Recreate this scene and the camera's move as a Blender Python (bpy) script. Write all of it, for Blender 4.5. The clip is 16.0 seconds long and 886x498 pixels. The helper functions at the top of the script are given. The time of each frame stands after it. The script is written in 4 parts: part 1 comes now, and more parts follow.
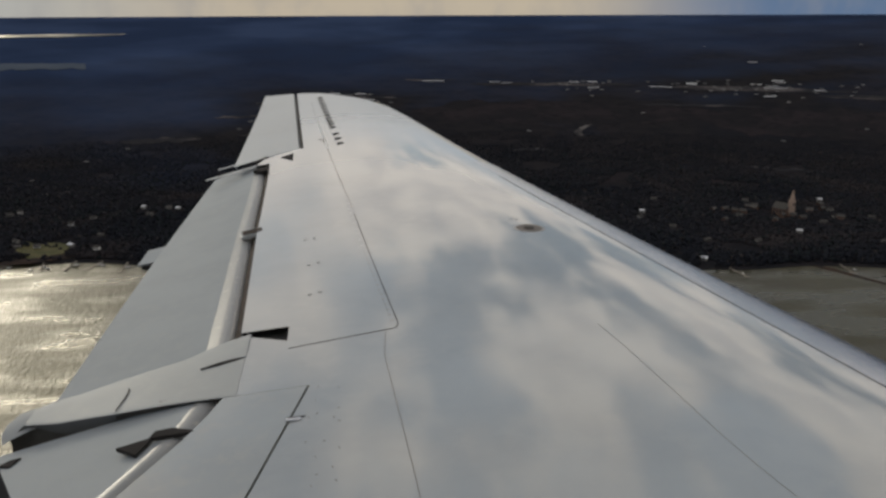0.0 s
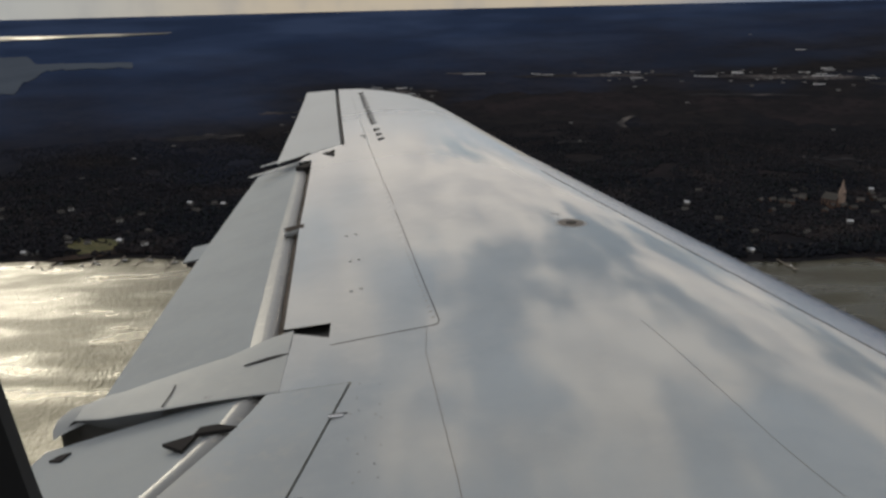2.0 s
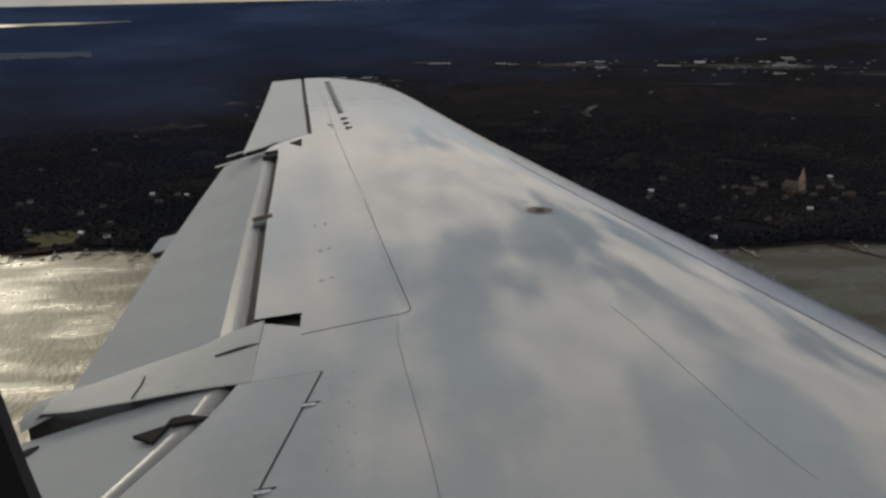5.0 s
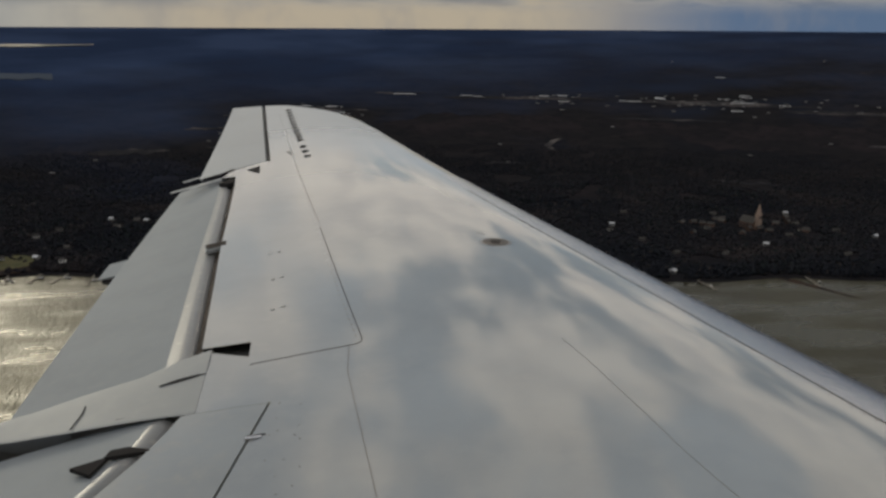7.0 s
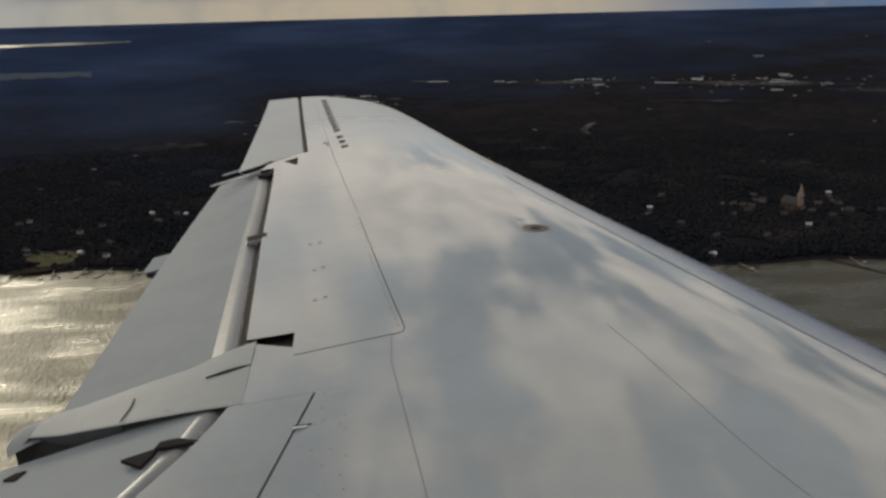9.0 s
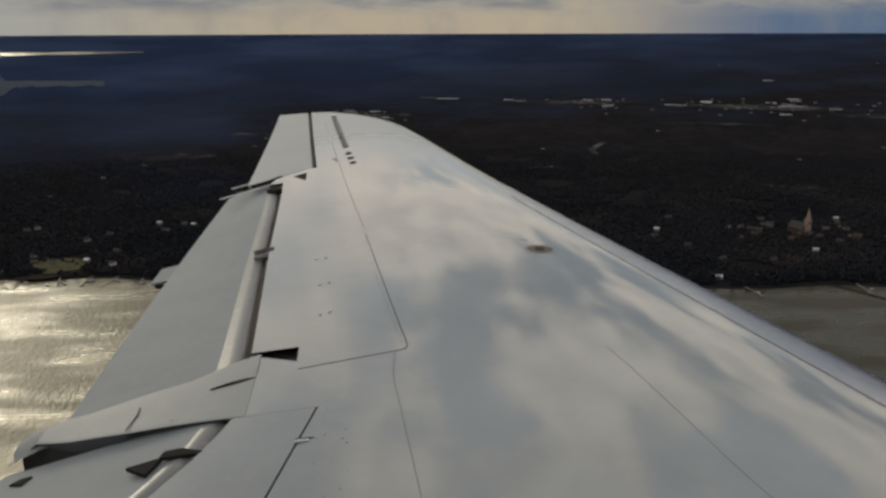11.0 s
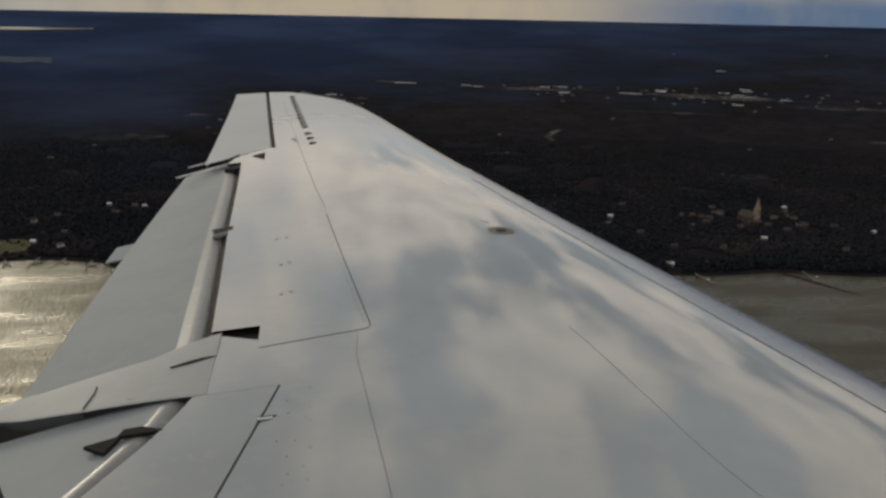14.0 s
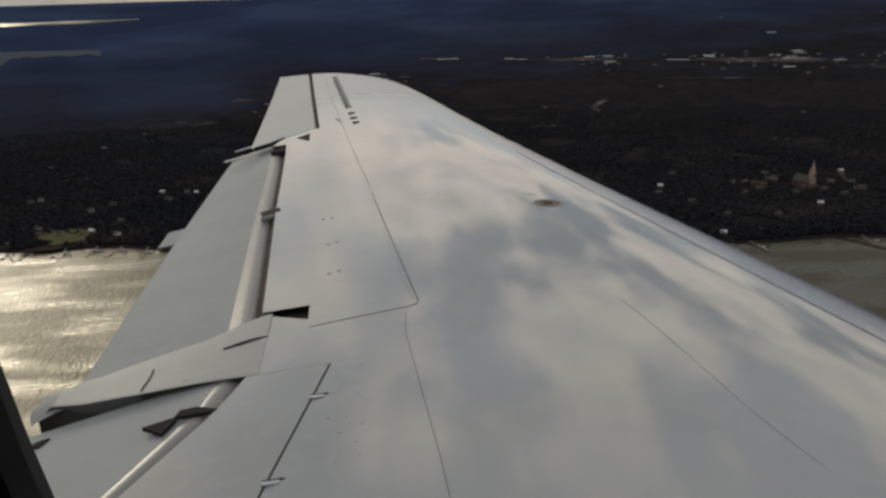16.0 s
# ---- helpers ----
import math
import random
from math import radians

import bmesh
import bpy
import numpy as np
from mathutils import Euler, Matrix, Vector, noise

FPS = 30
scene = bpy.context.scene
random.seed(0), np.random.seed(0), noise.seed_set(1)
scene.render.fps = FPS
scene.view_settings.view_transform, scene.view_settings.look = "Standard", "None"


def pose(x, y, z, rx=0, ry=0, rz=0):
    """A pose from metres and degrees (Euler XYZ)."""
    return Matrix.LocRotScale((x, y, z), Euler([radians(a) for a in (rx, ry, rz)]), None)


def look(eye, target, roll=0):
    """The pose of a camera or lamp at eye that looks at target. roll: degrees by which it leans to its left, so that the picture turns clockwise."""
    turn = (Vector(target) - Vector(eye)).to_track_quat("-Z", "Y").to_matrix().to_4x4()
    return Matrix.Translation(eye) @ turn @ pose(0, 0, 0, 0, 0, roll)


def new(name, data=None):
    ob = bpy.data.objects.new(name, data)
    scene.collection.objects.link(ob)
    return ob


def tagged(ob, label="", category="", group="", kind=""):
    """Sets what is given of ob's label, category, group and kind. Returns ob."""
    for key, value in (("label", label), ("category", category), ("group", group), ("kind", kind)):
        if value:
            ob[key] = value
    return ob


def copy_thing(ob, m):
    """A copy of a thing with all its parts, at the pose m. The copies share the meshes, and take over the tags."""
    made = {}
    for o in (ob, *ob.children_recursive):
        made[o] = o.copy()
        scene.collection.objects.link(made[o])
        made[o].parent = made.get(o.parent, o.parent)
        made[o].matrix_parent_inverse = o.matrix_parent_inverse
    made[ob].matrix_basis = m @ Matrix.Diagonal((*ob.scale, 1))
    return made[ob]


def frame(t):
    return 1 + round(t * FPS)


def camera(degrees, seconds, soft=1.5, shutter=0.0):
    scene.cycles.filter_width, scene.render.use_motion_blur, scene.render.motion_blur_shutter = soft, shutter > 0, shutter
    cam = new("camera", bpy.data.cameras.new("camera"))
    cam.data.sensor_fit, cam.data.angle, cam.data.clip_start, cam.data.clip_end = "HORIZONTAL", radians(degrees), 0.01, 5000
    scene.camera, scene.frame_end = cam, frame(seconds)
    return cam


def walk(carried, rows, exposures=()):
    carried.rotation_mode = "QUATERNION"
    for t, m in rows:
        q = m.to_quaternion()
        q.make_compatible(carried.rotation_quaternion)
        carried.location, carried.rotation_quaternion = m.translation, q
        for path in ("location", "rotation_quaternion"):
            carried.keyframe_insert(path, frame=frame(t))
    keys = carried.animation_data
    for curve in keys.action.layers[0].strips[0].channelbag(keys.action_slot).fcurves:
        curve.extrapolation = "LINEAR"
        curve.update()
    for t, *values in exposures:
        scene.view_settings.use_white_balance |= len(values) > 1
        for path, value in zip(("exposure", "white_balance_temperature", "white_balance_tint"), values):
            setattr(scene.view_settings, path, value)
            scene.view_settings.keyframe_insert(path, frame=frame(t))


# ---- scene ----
cam = camera(55.67, 16.0, soft=2.8)
PATH = [  # seconds, metres, degrees
    (0, 0.0023, -0.0064, -0.0119, 74.217, -0.391, -7.155),
    (0.5, 0.0112, 0.0041, 0.0072, 73.911, 1.507, -2.860),
    (1, 0.0178, 0.0040, -0.0069, 73.641, 0.341, -5.582),
    (1.2, -0.0203, 0.0145, -0.0090, 74.493, -0.313, -7.601),
    (1.4, 0.0251, -0.0057, 0.0074, 74.457, 0.905, -3.423),
    (1.5, -0.0101, -0.0158, 0.0135, 74.970, -0.623, -6.477),
    (2, 0.0089, 0.0058, -0.0045, 73.786, 0.728, -4.497),
    (2.5, 0.0178, -0.0008, -0.0186, 73.527, 0.222, -7.480),
    (3, 0.0260, 0.0011, 0.0066, 73.118, 0.557, -5.395),
    (3.5, -0.0081, -0.0044, -0.0056, 73.983, -0.609, -6.471),
    (3.7, -0.0129, -0.0043, -0.0122, 72.954, 0.350, -6.343),
    (5.8, 0.0132, 0.0149, -0.0044, 73.480, 0.550, -7.406),
    (6, 0.0313, 0.0225, 0.0024, 74.605, 0.142, -8.143),
    (6.5, -0.0073, 0.0098, -0.0087, 76.194, -0.242, -6.075),
    (6.7, 0.0204, 0.0011, -0.0207, 75.419, -0.902, -9.895),
    (7, 0.0313, 0.0129, -0.0108, 75.101, -0.940, -9.038),
    (7.4, -0.0126, -0.0033, -0.0058, 74.965, -2.087, -13.101),
    (7.5, -0.0354, 0.0093, -0.0056, 74.238, 0.004, -10.144),
    (7.7, -0.0111, 0.0017, -0.0204, 75.564, -1.075, -10.993),
    (8, 0.0132, 0.0152, -0.0236, 74.999, 0.215, -8.420),
    (8.5, 0.0161, 0.0181, -0.0314, 74.157, 1.188, -7.779),
    (8.7, 0.0167, 0.0326, -0.0230, 74.186, 1.170, -7.248),
    (10.8, 0.0186, -0.0110, -0.0004, 75.044, -0.945, -7.033),
    (11, 0.0170, -0.0187, 0.0096, 75.384, -0.430, -6.178),
    (11.5, 0.0063, -0.0008, 0.0003, 73.565, -0.875, -6.767),
    (12, -0.0100, -0.0184, -0.0092, 75.826, -1.229, -5.736),
    (12.5, 0.0267, -0.0054, 0.0005, 74.474, -0.574, -7.653),
    (13, 0.0237, -0.0232, -0.0082, 76.743, -1.182, -8.231),
    (13.5, 0.0261, -0.0113, -0.0100, 74.569, -0.048, -6.125),
    (14, -0.0136, -0.0145, -0.0137, 74.409, -1.749, -8.945),
    (14.1, 0.0070, -0.0037, -0.0104, 73.811, 0.416, -4.922),
    (14.5, 0.0514, 0.0147, -0.0186, 72.671, -0.101, -6.641),
    (15, 0.0254, -0.0143, -0.0042, 72.998, -1.787, -6.271),
    (15.5, 0.0173, 0.0113, -0.0119, 72.498, -0.888, -7.882),
    (16, -0.0011, -0.0029, -0.0244, 72.790, 0.993, -6.294),
]
ATTITUDE = pose(0, 0, 0, 0, 0.6, 0)      # the aircraft, with its cabin and wing, flies slightly nose down
walk(cam, [(t, ATTITUDE @ pose(*p)) for t, *p in PATH], [(0, -0.16, 6250, 8), (3.0, -0.16, 6250, 8), (3.7, -0.26, 6270, 8), (6.5, -0.37, 6310, 7), (8.7, -0.33, 6380, 7), (12.5, -0.39, 6500, 7), (16, -0.28, 6500, 8)])

# ---- light ----
SUN_AZ, SUN_EL = radians(-28), radians(17)      # azimuth from +Y towards +X
world = bpy.data.worlds.new("sky")
scene.world = world
world.use_nodes = True
wt = world.node_tree
wt.nodes.clear()


def wnode(kind, **inputs):
    n = wt.nodes.new(kind)
    for k, v in inputs.items():
        n.inputs[k.replace("_", " ")].default_value = v
    return n


def wmath(op, a, b=None, clamp=False):
    n = wt.nodes.new("ShaderNodeMath")
    n.operation, n.use_clamp = op, clamp
    for i, v in enumerate((a, b)):
        if v is None:
            continue
        if isinstance(v, (int, float)):
            n.inputs[i].default_value = v
        else:
            wt.links.new(v, n.inputs[i])
    return n.outputs[0]


def wramp(value, lo, hi):
    n = wt.nodes.new("ShaderNodeMapRange")
    n.interpolation_type = "SMOOTHSTEP"
    wt.links.new(value, n.inputs["Value"])
    n.inputs["From Min"].default_value, n.inputs["From Max"].default_value = lo, hi
    return n.outputs["Result"]


def wmix(fac, a, b):
    n = wt.nodes.new("ShaderNodeMix")
    n.data_type = "RGBA"
    wt.links.new(fac, n.inputs[0])
    for sock, v in ((n.inputs[6], a), (n.inputs[7], b)):
        if isinstance(v, tuple):
            sock.default_value = (*v, 1)
        else:
            wt.links.new(v, sock)
    return n.outputs[2]


nishita = wt.nodes.new("ShaderNodeTexSky")
nishita.sky_type, nishita.sun_disc = "NISHITA", False
nishita.sun_elevation, nishita.sun_rotation = SUN_EL, SUN_AZ
nishita.altitude = 200
coords = wt.nodes.new("ShaderNodeTexCoord")
sep = wt.nodes.new("ShaderNodeSeparateXYZ")
wt.links.new(coords.outputs["Generated"], sep.inputs[0])
dx, dy, dz = sep.outputs
lift = wmath("ADD", wmath("MAXIMUM", dz, 0.0), 0.16)
flat = wt.nodes.new("ShaderNodeCombineXYZ")
wt.links.new(wmath("DIVIDE", dx, lift), flat.inputs[0])
wt.links.new(wmath("DIVIDE", dy, lift), flat.inputs[1])


def clouds(scale, detail, rough, shift, turn=0.0, stretch=1.0):
    n = wnode("ShaderNodeTexNoise", Scale=1.0, Detail=detail, Roughness=rough)
    m = wt.nodes.new("ShaderNodeMapping")
    m.inputs["Location"].default_value = shift
    m.inputs["Rotation"].default_value = (0, 0, radians(turn))
    m.inputs["Scale"].default_value = (scale * stretch, scale / stretch, scale)
    wt.links.new(flat.outputs[0], m.inputs[0])
    wt.links.new(m.outputs[0], n.inputs["Vector"])
    return n.outputs["Fac"]


cover = clouds(2.1463, 8, 0.57, (9.8576, 13.1768, 0.81), 56.48, 1.1448)
inner = clouds(6.5, 6, 0.6, (61.0, 22.6, 2.0))
clear = wt.nodes.new("ShaderNodeMix")
clear.data_type, clear.blend_type = "RGBA", "MULTIPLY"
clear.inputs[0].default_value = 1
wt.links.new(nishita.outputs[0], clear.inputs[6])
clear.inputs[7].default_value = (0.066, 0.063, 0.058, 1)
lit = wmix(wramp(inner, 0.36, 0.64), (0.74, 0.67, 0.615), (1.05, 0.93, 0.80))
veil = wmix(wramp(clouds(0.7, 3, 0.5, (3.5, 1.3, 0.2)), 0.3, 0.7), clear.outputs[2], (0.545, 0.635, 0.735))
deck = wmix(wramp(cover, 0.415, 0.54), veil, lit)
# rain haze along the horizon, warm under the gap in the clouds and slate blue ahead
ahead = wmath("DIVIDE", dx, wmath("ADD", wmath("ABSOLUTE", dy), 0.05))
streak = clouds(0.5, 2, 0.5, (0.5, 0.2, 0.15))
low = wmix(wramp(wmath("ADD", ahead, wmath("MULTIPLY", streak, 0.1)), 0.28, 0.58), (0.57, 0.475, 0.355), (0.13, 0.19, 0.30))
low = wmix(wramp(ahead, -0.05, -0.40), low, (0.47, 0.455, 0.42))
low = wmix(wramp(ahead, -0.45, -0.90), low, (0.19, 0.215, 0.25))


def banks(across, up, scale, detail):
    c = wt.nodes.new("ShaderNodeCombineXYZ")
    wt.links.new(wmath("MULTIPLY", ahead, across), c.inputs[0])
    wt.links.new(wmath("MULTIPLY", dz, up), c.inputs[1])
    n = wnode("ShaderNodeTexNoise", Scale=scale, Detail=detail, Roughness=0.6)
    wt.links.new(c.outputs[0], n.inputs["Vector"])
    return n.outputs["Fac"]


# rain shafts hang in front of the glow, heaped grey clouds with bright rims stand above it
low = wmix(wmath("MULTIPLY", wramp(banks(12.0, 9.0, 1.3, 3.0), 0.42, 0.75), 0.40), low, (0.30, 0.29, 0.30))
heap = banks(5.5, 30.0, 1.0, 6.0)
body = wmix(wramp(heap, 0.46, 0.62), (0.42, 0.395, 0.37), (0.235, 0.245, 0.275))
low = wmix(wmath("MULTIPLY", wramp(heap, 0.36, 0.52), wmath("MULTIPLY", wramp(dz, 0.010, 0.034), wramp(dz, 0.11, 0.06)), True), low, body)
# smooth bright overcast between the horizon and the broken clouds overhead
overcast = wmix(wramp(ahead, 0.25, 0.65), (0.53, 0.56, 0.59), (0.17, 0.20, 0.25))
sky = wmix(wramp(dz, 0.06, 0.12), low, overcast)
sky = wmix(wramp(dz, 0.14, 0.22), sky, deck)
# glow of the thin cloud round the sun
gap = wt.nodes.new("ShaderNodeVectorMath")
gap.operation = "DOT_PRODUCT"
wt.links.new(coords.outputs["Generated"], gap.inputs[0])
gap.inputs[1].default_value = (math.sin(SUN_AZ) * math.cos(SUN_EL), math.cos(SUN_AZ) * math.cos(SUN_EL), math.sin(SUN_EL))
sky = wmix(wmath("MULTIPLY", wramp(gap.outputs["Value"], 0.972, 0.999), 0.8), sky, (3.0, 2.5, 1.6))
background = wnode("ShaderNodeBackground", Strength=1.0)
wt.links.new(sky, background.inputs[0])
output = wt.nodes.new("ShaderNodeOutputWorld")
wt.links.new(background.outputs[0], output.inputs[0])

sun = new("sun", bpy.data.lights.new("sun", "SUN"))
sun.data.energy, sun.data.angle, sun.data.color = 0.95, radians(15), (1.0, 0.90, 0.73)
toward = Vector((math.sin(SUN_AZ) * math.cos(SUN_EL), math.cos(SUN_AZ) * math.cos(SUN_EL), math.sin(SUN_EL)))
sun.matrix_world = look(toward * 50, (0, 0, 0))

# ---- materials ----


def material(name, colour, rough=0.5, metal=0.0, spots=(), bump=0.0, bump_scale=40.0, coat=0.0, island=0.0, per_object=0.0, specular=0.5):
    """Principled surface. spots: (scale, colour, low, high) layers of noise in metres."""
    m = bpy.data.materials.new(name)
    m.use_nodes = True
    t = m.node_tree
    b = t.nodes["Principled BSDF"]
    b.inputs["Roughness"].default_value, b.inputs["Metallic"].default_value = rough, metal
    b.inputs["Coat Weight"].default_value, b.inputs["Coat Roughness"].default_value = coat, 0.06
    b.inputs["Specular IOR Level"].default_value = specular
    place = t.nodes.new("ShaderNodeNewGeometry")
    last = None

    def mixed(fac, a, c, blend="MIX"):
        n = t.nodes.new("ShaderNodeMix")
        n.data_type, n.blend_type = "RGBA", blend
        t.links.new(fac, n.inputs[0])
        if a is None:
            n.inputs[6].default_value = (*colour, 1)
        else:
            t.links.new(a, n.inputs[6])
        n.inputs[7].default_value = (*c, 1)
        return n.outputs[2]

    for scale, c, lo, hi in spots:
        n = t.nodes.new("ShaderNodeTexNoise")
        n.inputs["Scale"].default_value, n.inputs["Detail"].default_value, n.inputs["Roughness"].default_value = scale, 5, 0.6
        t.links.new(place.outputs["Position"], n.inputs["Vector"])
        r = t.nodes.new("ShaderNodeMapRange")
        t.links.new(n.outputs["Fac"], r.inputs["Value"])
        r.inputs["From Min"].default_value, r.inputs["From Max"].default_value = lo, hi
        last = mixed(r.outputs[0], last, c)
    for amount, socket in ((island, place.outputs["Random Per Island"]), (per_object, None)):
        if amount:
            if socket is None:
                socket = t.nodes.new("ShaderNodeObjectInfo").outputs["Random"]
            s = t.nodes.new("ShaderNodeMath")
            s.operation = "MULTIPLY"
            s.inputs[1].default_value = amount
            t.links.new(socket, s.inputs[0])
            last = mixed(s.outputs[0], last, tuple(0.12 * k for k in colour))
    if last is None:
        b.inputs["Base Color"].default_value = (*colour, 1)
    else:
        t.links.new(last, b.inputs["Base Color"])
    if bump:
        n = t.nodes.new("ShaderNodeTexNoise")
        n.inputs["Scale"].default_value, n.inputs["Detail"].default_value = bump_scale, 4
        t.links.new(place.outputs["Position"], n.inputs["Vector"])
        u = t.nodes.new("ShaderNodeBump")
        u.inputs["Strength"].default_value, u.inputs["Distance"].default_value = 1.0, bump
        t.links.new(n.outputs["Fac"], u.inputs["Height"])
        t.links.new(u.outputs[0], b.inputs["Normal"])
    return m


PAINT = material("grey_aircraft_paint", (0.352, 0.376, 0.396), 0.11, spots=((1.3, (0.30, 0.32, 0.337), 0.4, 0.7), (9.0, (0.352, 0.37, 0.383), 0.5, 0.75)), bump=0.00018, bump_scale=1.6, coat=0.9)


def weathered(m, near, far, axis=1, start=5.4, end=7.4, aft=False):
    """Gloss fades along x or y from the clean inner wing to weathered paint."""
    t = m.node_tree
    b = t.nodes["Principled BSDF"]
    g = t.nodes.new("ShaderNodeNewGeometry")
    p = t.nodes.new("ShaderNodeSeparateXYZ")
    n = t.nodes.new("ShaderNodeTexNoise")
    n.inputs["Scale"].default_value = 1.5
    a = t.nodes.new("ShaderNodeMath")
    t.links.new(g.outputs["Position"], p.inputs[0])
    t.links.new(g.outputs["Position"], n.inputs["Vector"])
    t.links.new(p.outputs[axis], a.inputs[0])
    t.links.new(n.outputs["Fac"], a.inputs[1])
    for name, lo, hi in (("Roughness", near, far), ("Coat Roughness", near if near > 0.3 else 0.022, far)):
        r = t.nodes.new("ShaderNodeMapRange")
        r.interpolation_type = "SMOOTHSTEP"
        t.links.new(a.outputs[0], r.inputs["Value"])
        r.inputs["From Min"].default_value, r.inputs["From Max"].default_value = start, end
        r.inputs["To Min"].default_value, r.inputs["To Max"].default_value = lo, hi
        if aft:                        # spoilers and trailing panels are duller too
            d = t.nodes.new("ShaderNodeMapRange")
            d.interpolation_type = "SMOOTHSTEP"
            t.links.new(p.outputs[0], d.inputs["Value"])
            d.inputs["From Min"].default_value, d.inputs["From Max"].default_value = 0.32, 0.05
            d.inputs["To Min"].default_value, d.inputs["To Max"].default_value = 0.0, 0.09
            o = t.nodes.new("ShaderNodeMapRange")
            t.links.new(p.outputs[1], o.inputs["Value"])
            o.inputs["From Min"].default_value, o.inputs["From Max"].default_value = 2.60, 2.67
            k = t.nodes.new("ShaderNodeMath")
            k.operation = "MULTIPLY"
            t.links.new(d.outputs[0], k.inputs[0])
            t.links.new(o.outputs[0], k.inputs[1])
            x = t.nodes.new("ShaderNodeMath")
            x.operation = "MAXIMUM"
            t.links.new(r.outputs[0], x.inputs[0])
            t.links.new(k.outputs[0], x.inputs[1])
            t.links.new(x.outputs[0], b.inputs[name])
        else:
            t.links.new(r.outputs[0], b.inputs[name])


weathered(PAINT, 0.07, 0.30, start=6.6, end=9.4, aft=True)
PANEL = material("grey_panel_paint", (0.335, 0.358, 0.372), 0.18, spots=((1.7, (0.30, 0.318, 0.33), 0.4, 0.7), (14.0, (0.37, 0.37, 0.36), 0.5, 0.8)), bump=0.0002, bump_scale=2.0, coat=0.6)
weathered(PANEL, 0.08, 0.34)
FAIRING = material("dull_fairing_paint", (0.335, 0.357, 0.374), 0.58, spots=((1.3, (0.305, 0.325, 0.34), 0.4, 0.7), (9.0, (0.345, 0.36, 0.37), 0.5, 0.75)), specular=0.25)
# fairing grey made darker: the flank's shade is in the colour
FLANKP = material("flank_paint_with_shade", (0.13, 0.135, 0.14), 0.7, spots=((6.0, (0.11, 0.115, 0.12), 0.4, 0.7),), specular=0.2)
FLAP = material("flap_paint", (0.305, 0.333, 0.358), 0.7, spots=((2.3, (0.275, 0.302, 0.325), 0.4, 0.7), (14.0, (0.31, 0.333, 0.352), 0.5, 0.75)), specular=0.12)
METAL = material("polished_aluminium", (0.64, 0.64, 0.655), 0.24, 1.0, spots=((3.0, (0.54, 0.54, 0.57), 0.45, 0.7),), bump=0.0006, bump_scale=3.0)
NOSE = material("bare_flap_nose", (0.26, 0.27, 0.28), 0.36, 0.0, spots=((1.5, (0.30, 0.305, 0.31), 0.4, 0.65), (25.0, (0.40, 0.39, 0.37), 0.58, 0.7)))
SEAM = material("dark_sealant", (0.07, 0.066, 0.063), 0.8, specular=0.1)
FAINT = material("grey_sealant", (0.185, 0.168, 0.158), 0.6)
# brown of the bracket face, also used to paint the shroud gap's shade
BROWN = material("brown_pad_and_gap_shade", (0.075, 0.062, 0.055), 0.9, specular=0.1, spots=((9.0, (0.045, 0.038, 0.034), 0.4, 0.65),))
PALE = material("pale_sealant", (0.285, 0.295, 0.30), 0.4)
# dark colour carries the shade inside the fairing and the cut-out
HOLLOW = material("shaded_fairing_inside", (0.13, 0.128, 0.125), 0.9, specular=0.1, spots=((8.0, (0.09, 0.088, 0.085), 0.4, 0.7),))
# near-black for the dark bracket and for shade painted into gaps
GAP = material("dark_bracket_and_gap_shade", (0.036, 0.034, 0.034), 0.95, specular=0.05)
CAPM = material("worn_cap_metal", (0.17, 0.14, 0.12), 0.45, 0.5, spots=((60.0, (0.08, 0.07, 0.06), 0.4, 0.6),))
STEEL = material("dull_steel", (0.30, 0.31, 0.32), 0.4, 0.5)
LENS = material("smoked_lamp_cover", (0.15, 0.145, 0.14), 0.25, spots=((40.0, (0.11, 0.10, 0.095), 0.4, 0.6),))
TRIM = material("dark_window_trim", (0.007, 0.007, 0.008), 0.7, spots=((30.0, (0.01, 0.01, 0.011), 0.4, 0.6),))
LINING = material("cabin_lining", (0.35, 0.34, 0.32), 0.7, spots=((20.0, (0.32, 0.31, 0.30), 0.4, 0.6),))
SOIL = material("winter_woodland", (0.0205, 0.0195, 0.0215), 0.95, specular=0.0, spots=((0.0022, (0.0240, 0.0220, 0.0250), 0.45, 0.62), (0.018, (0.0145, 0.0150, 0.0180), 0.45, 0.62), (0.07, (0.0265, 0.0245, 0.0265), 0.58, 0.74), (0.009, (0.0360, 0.0300, 0.0300), 0.63, 0.72), (0.0011, (0.0150, 0.0160, 0.0200), 0.52, 0.62), (0.035, (0.0120, 0.0125, 0.0150), 0.56, 0.70)))


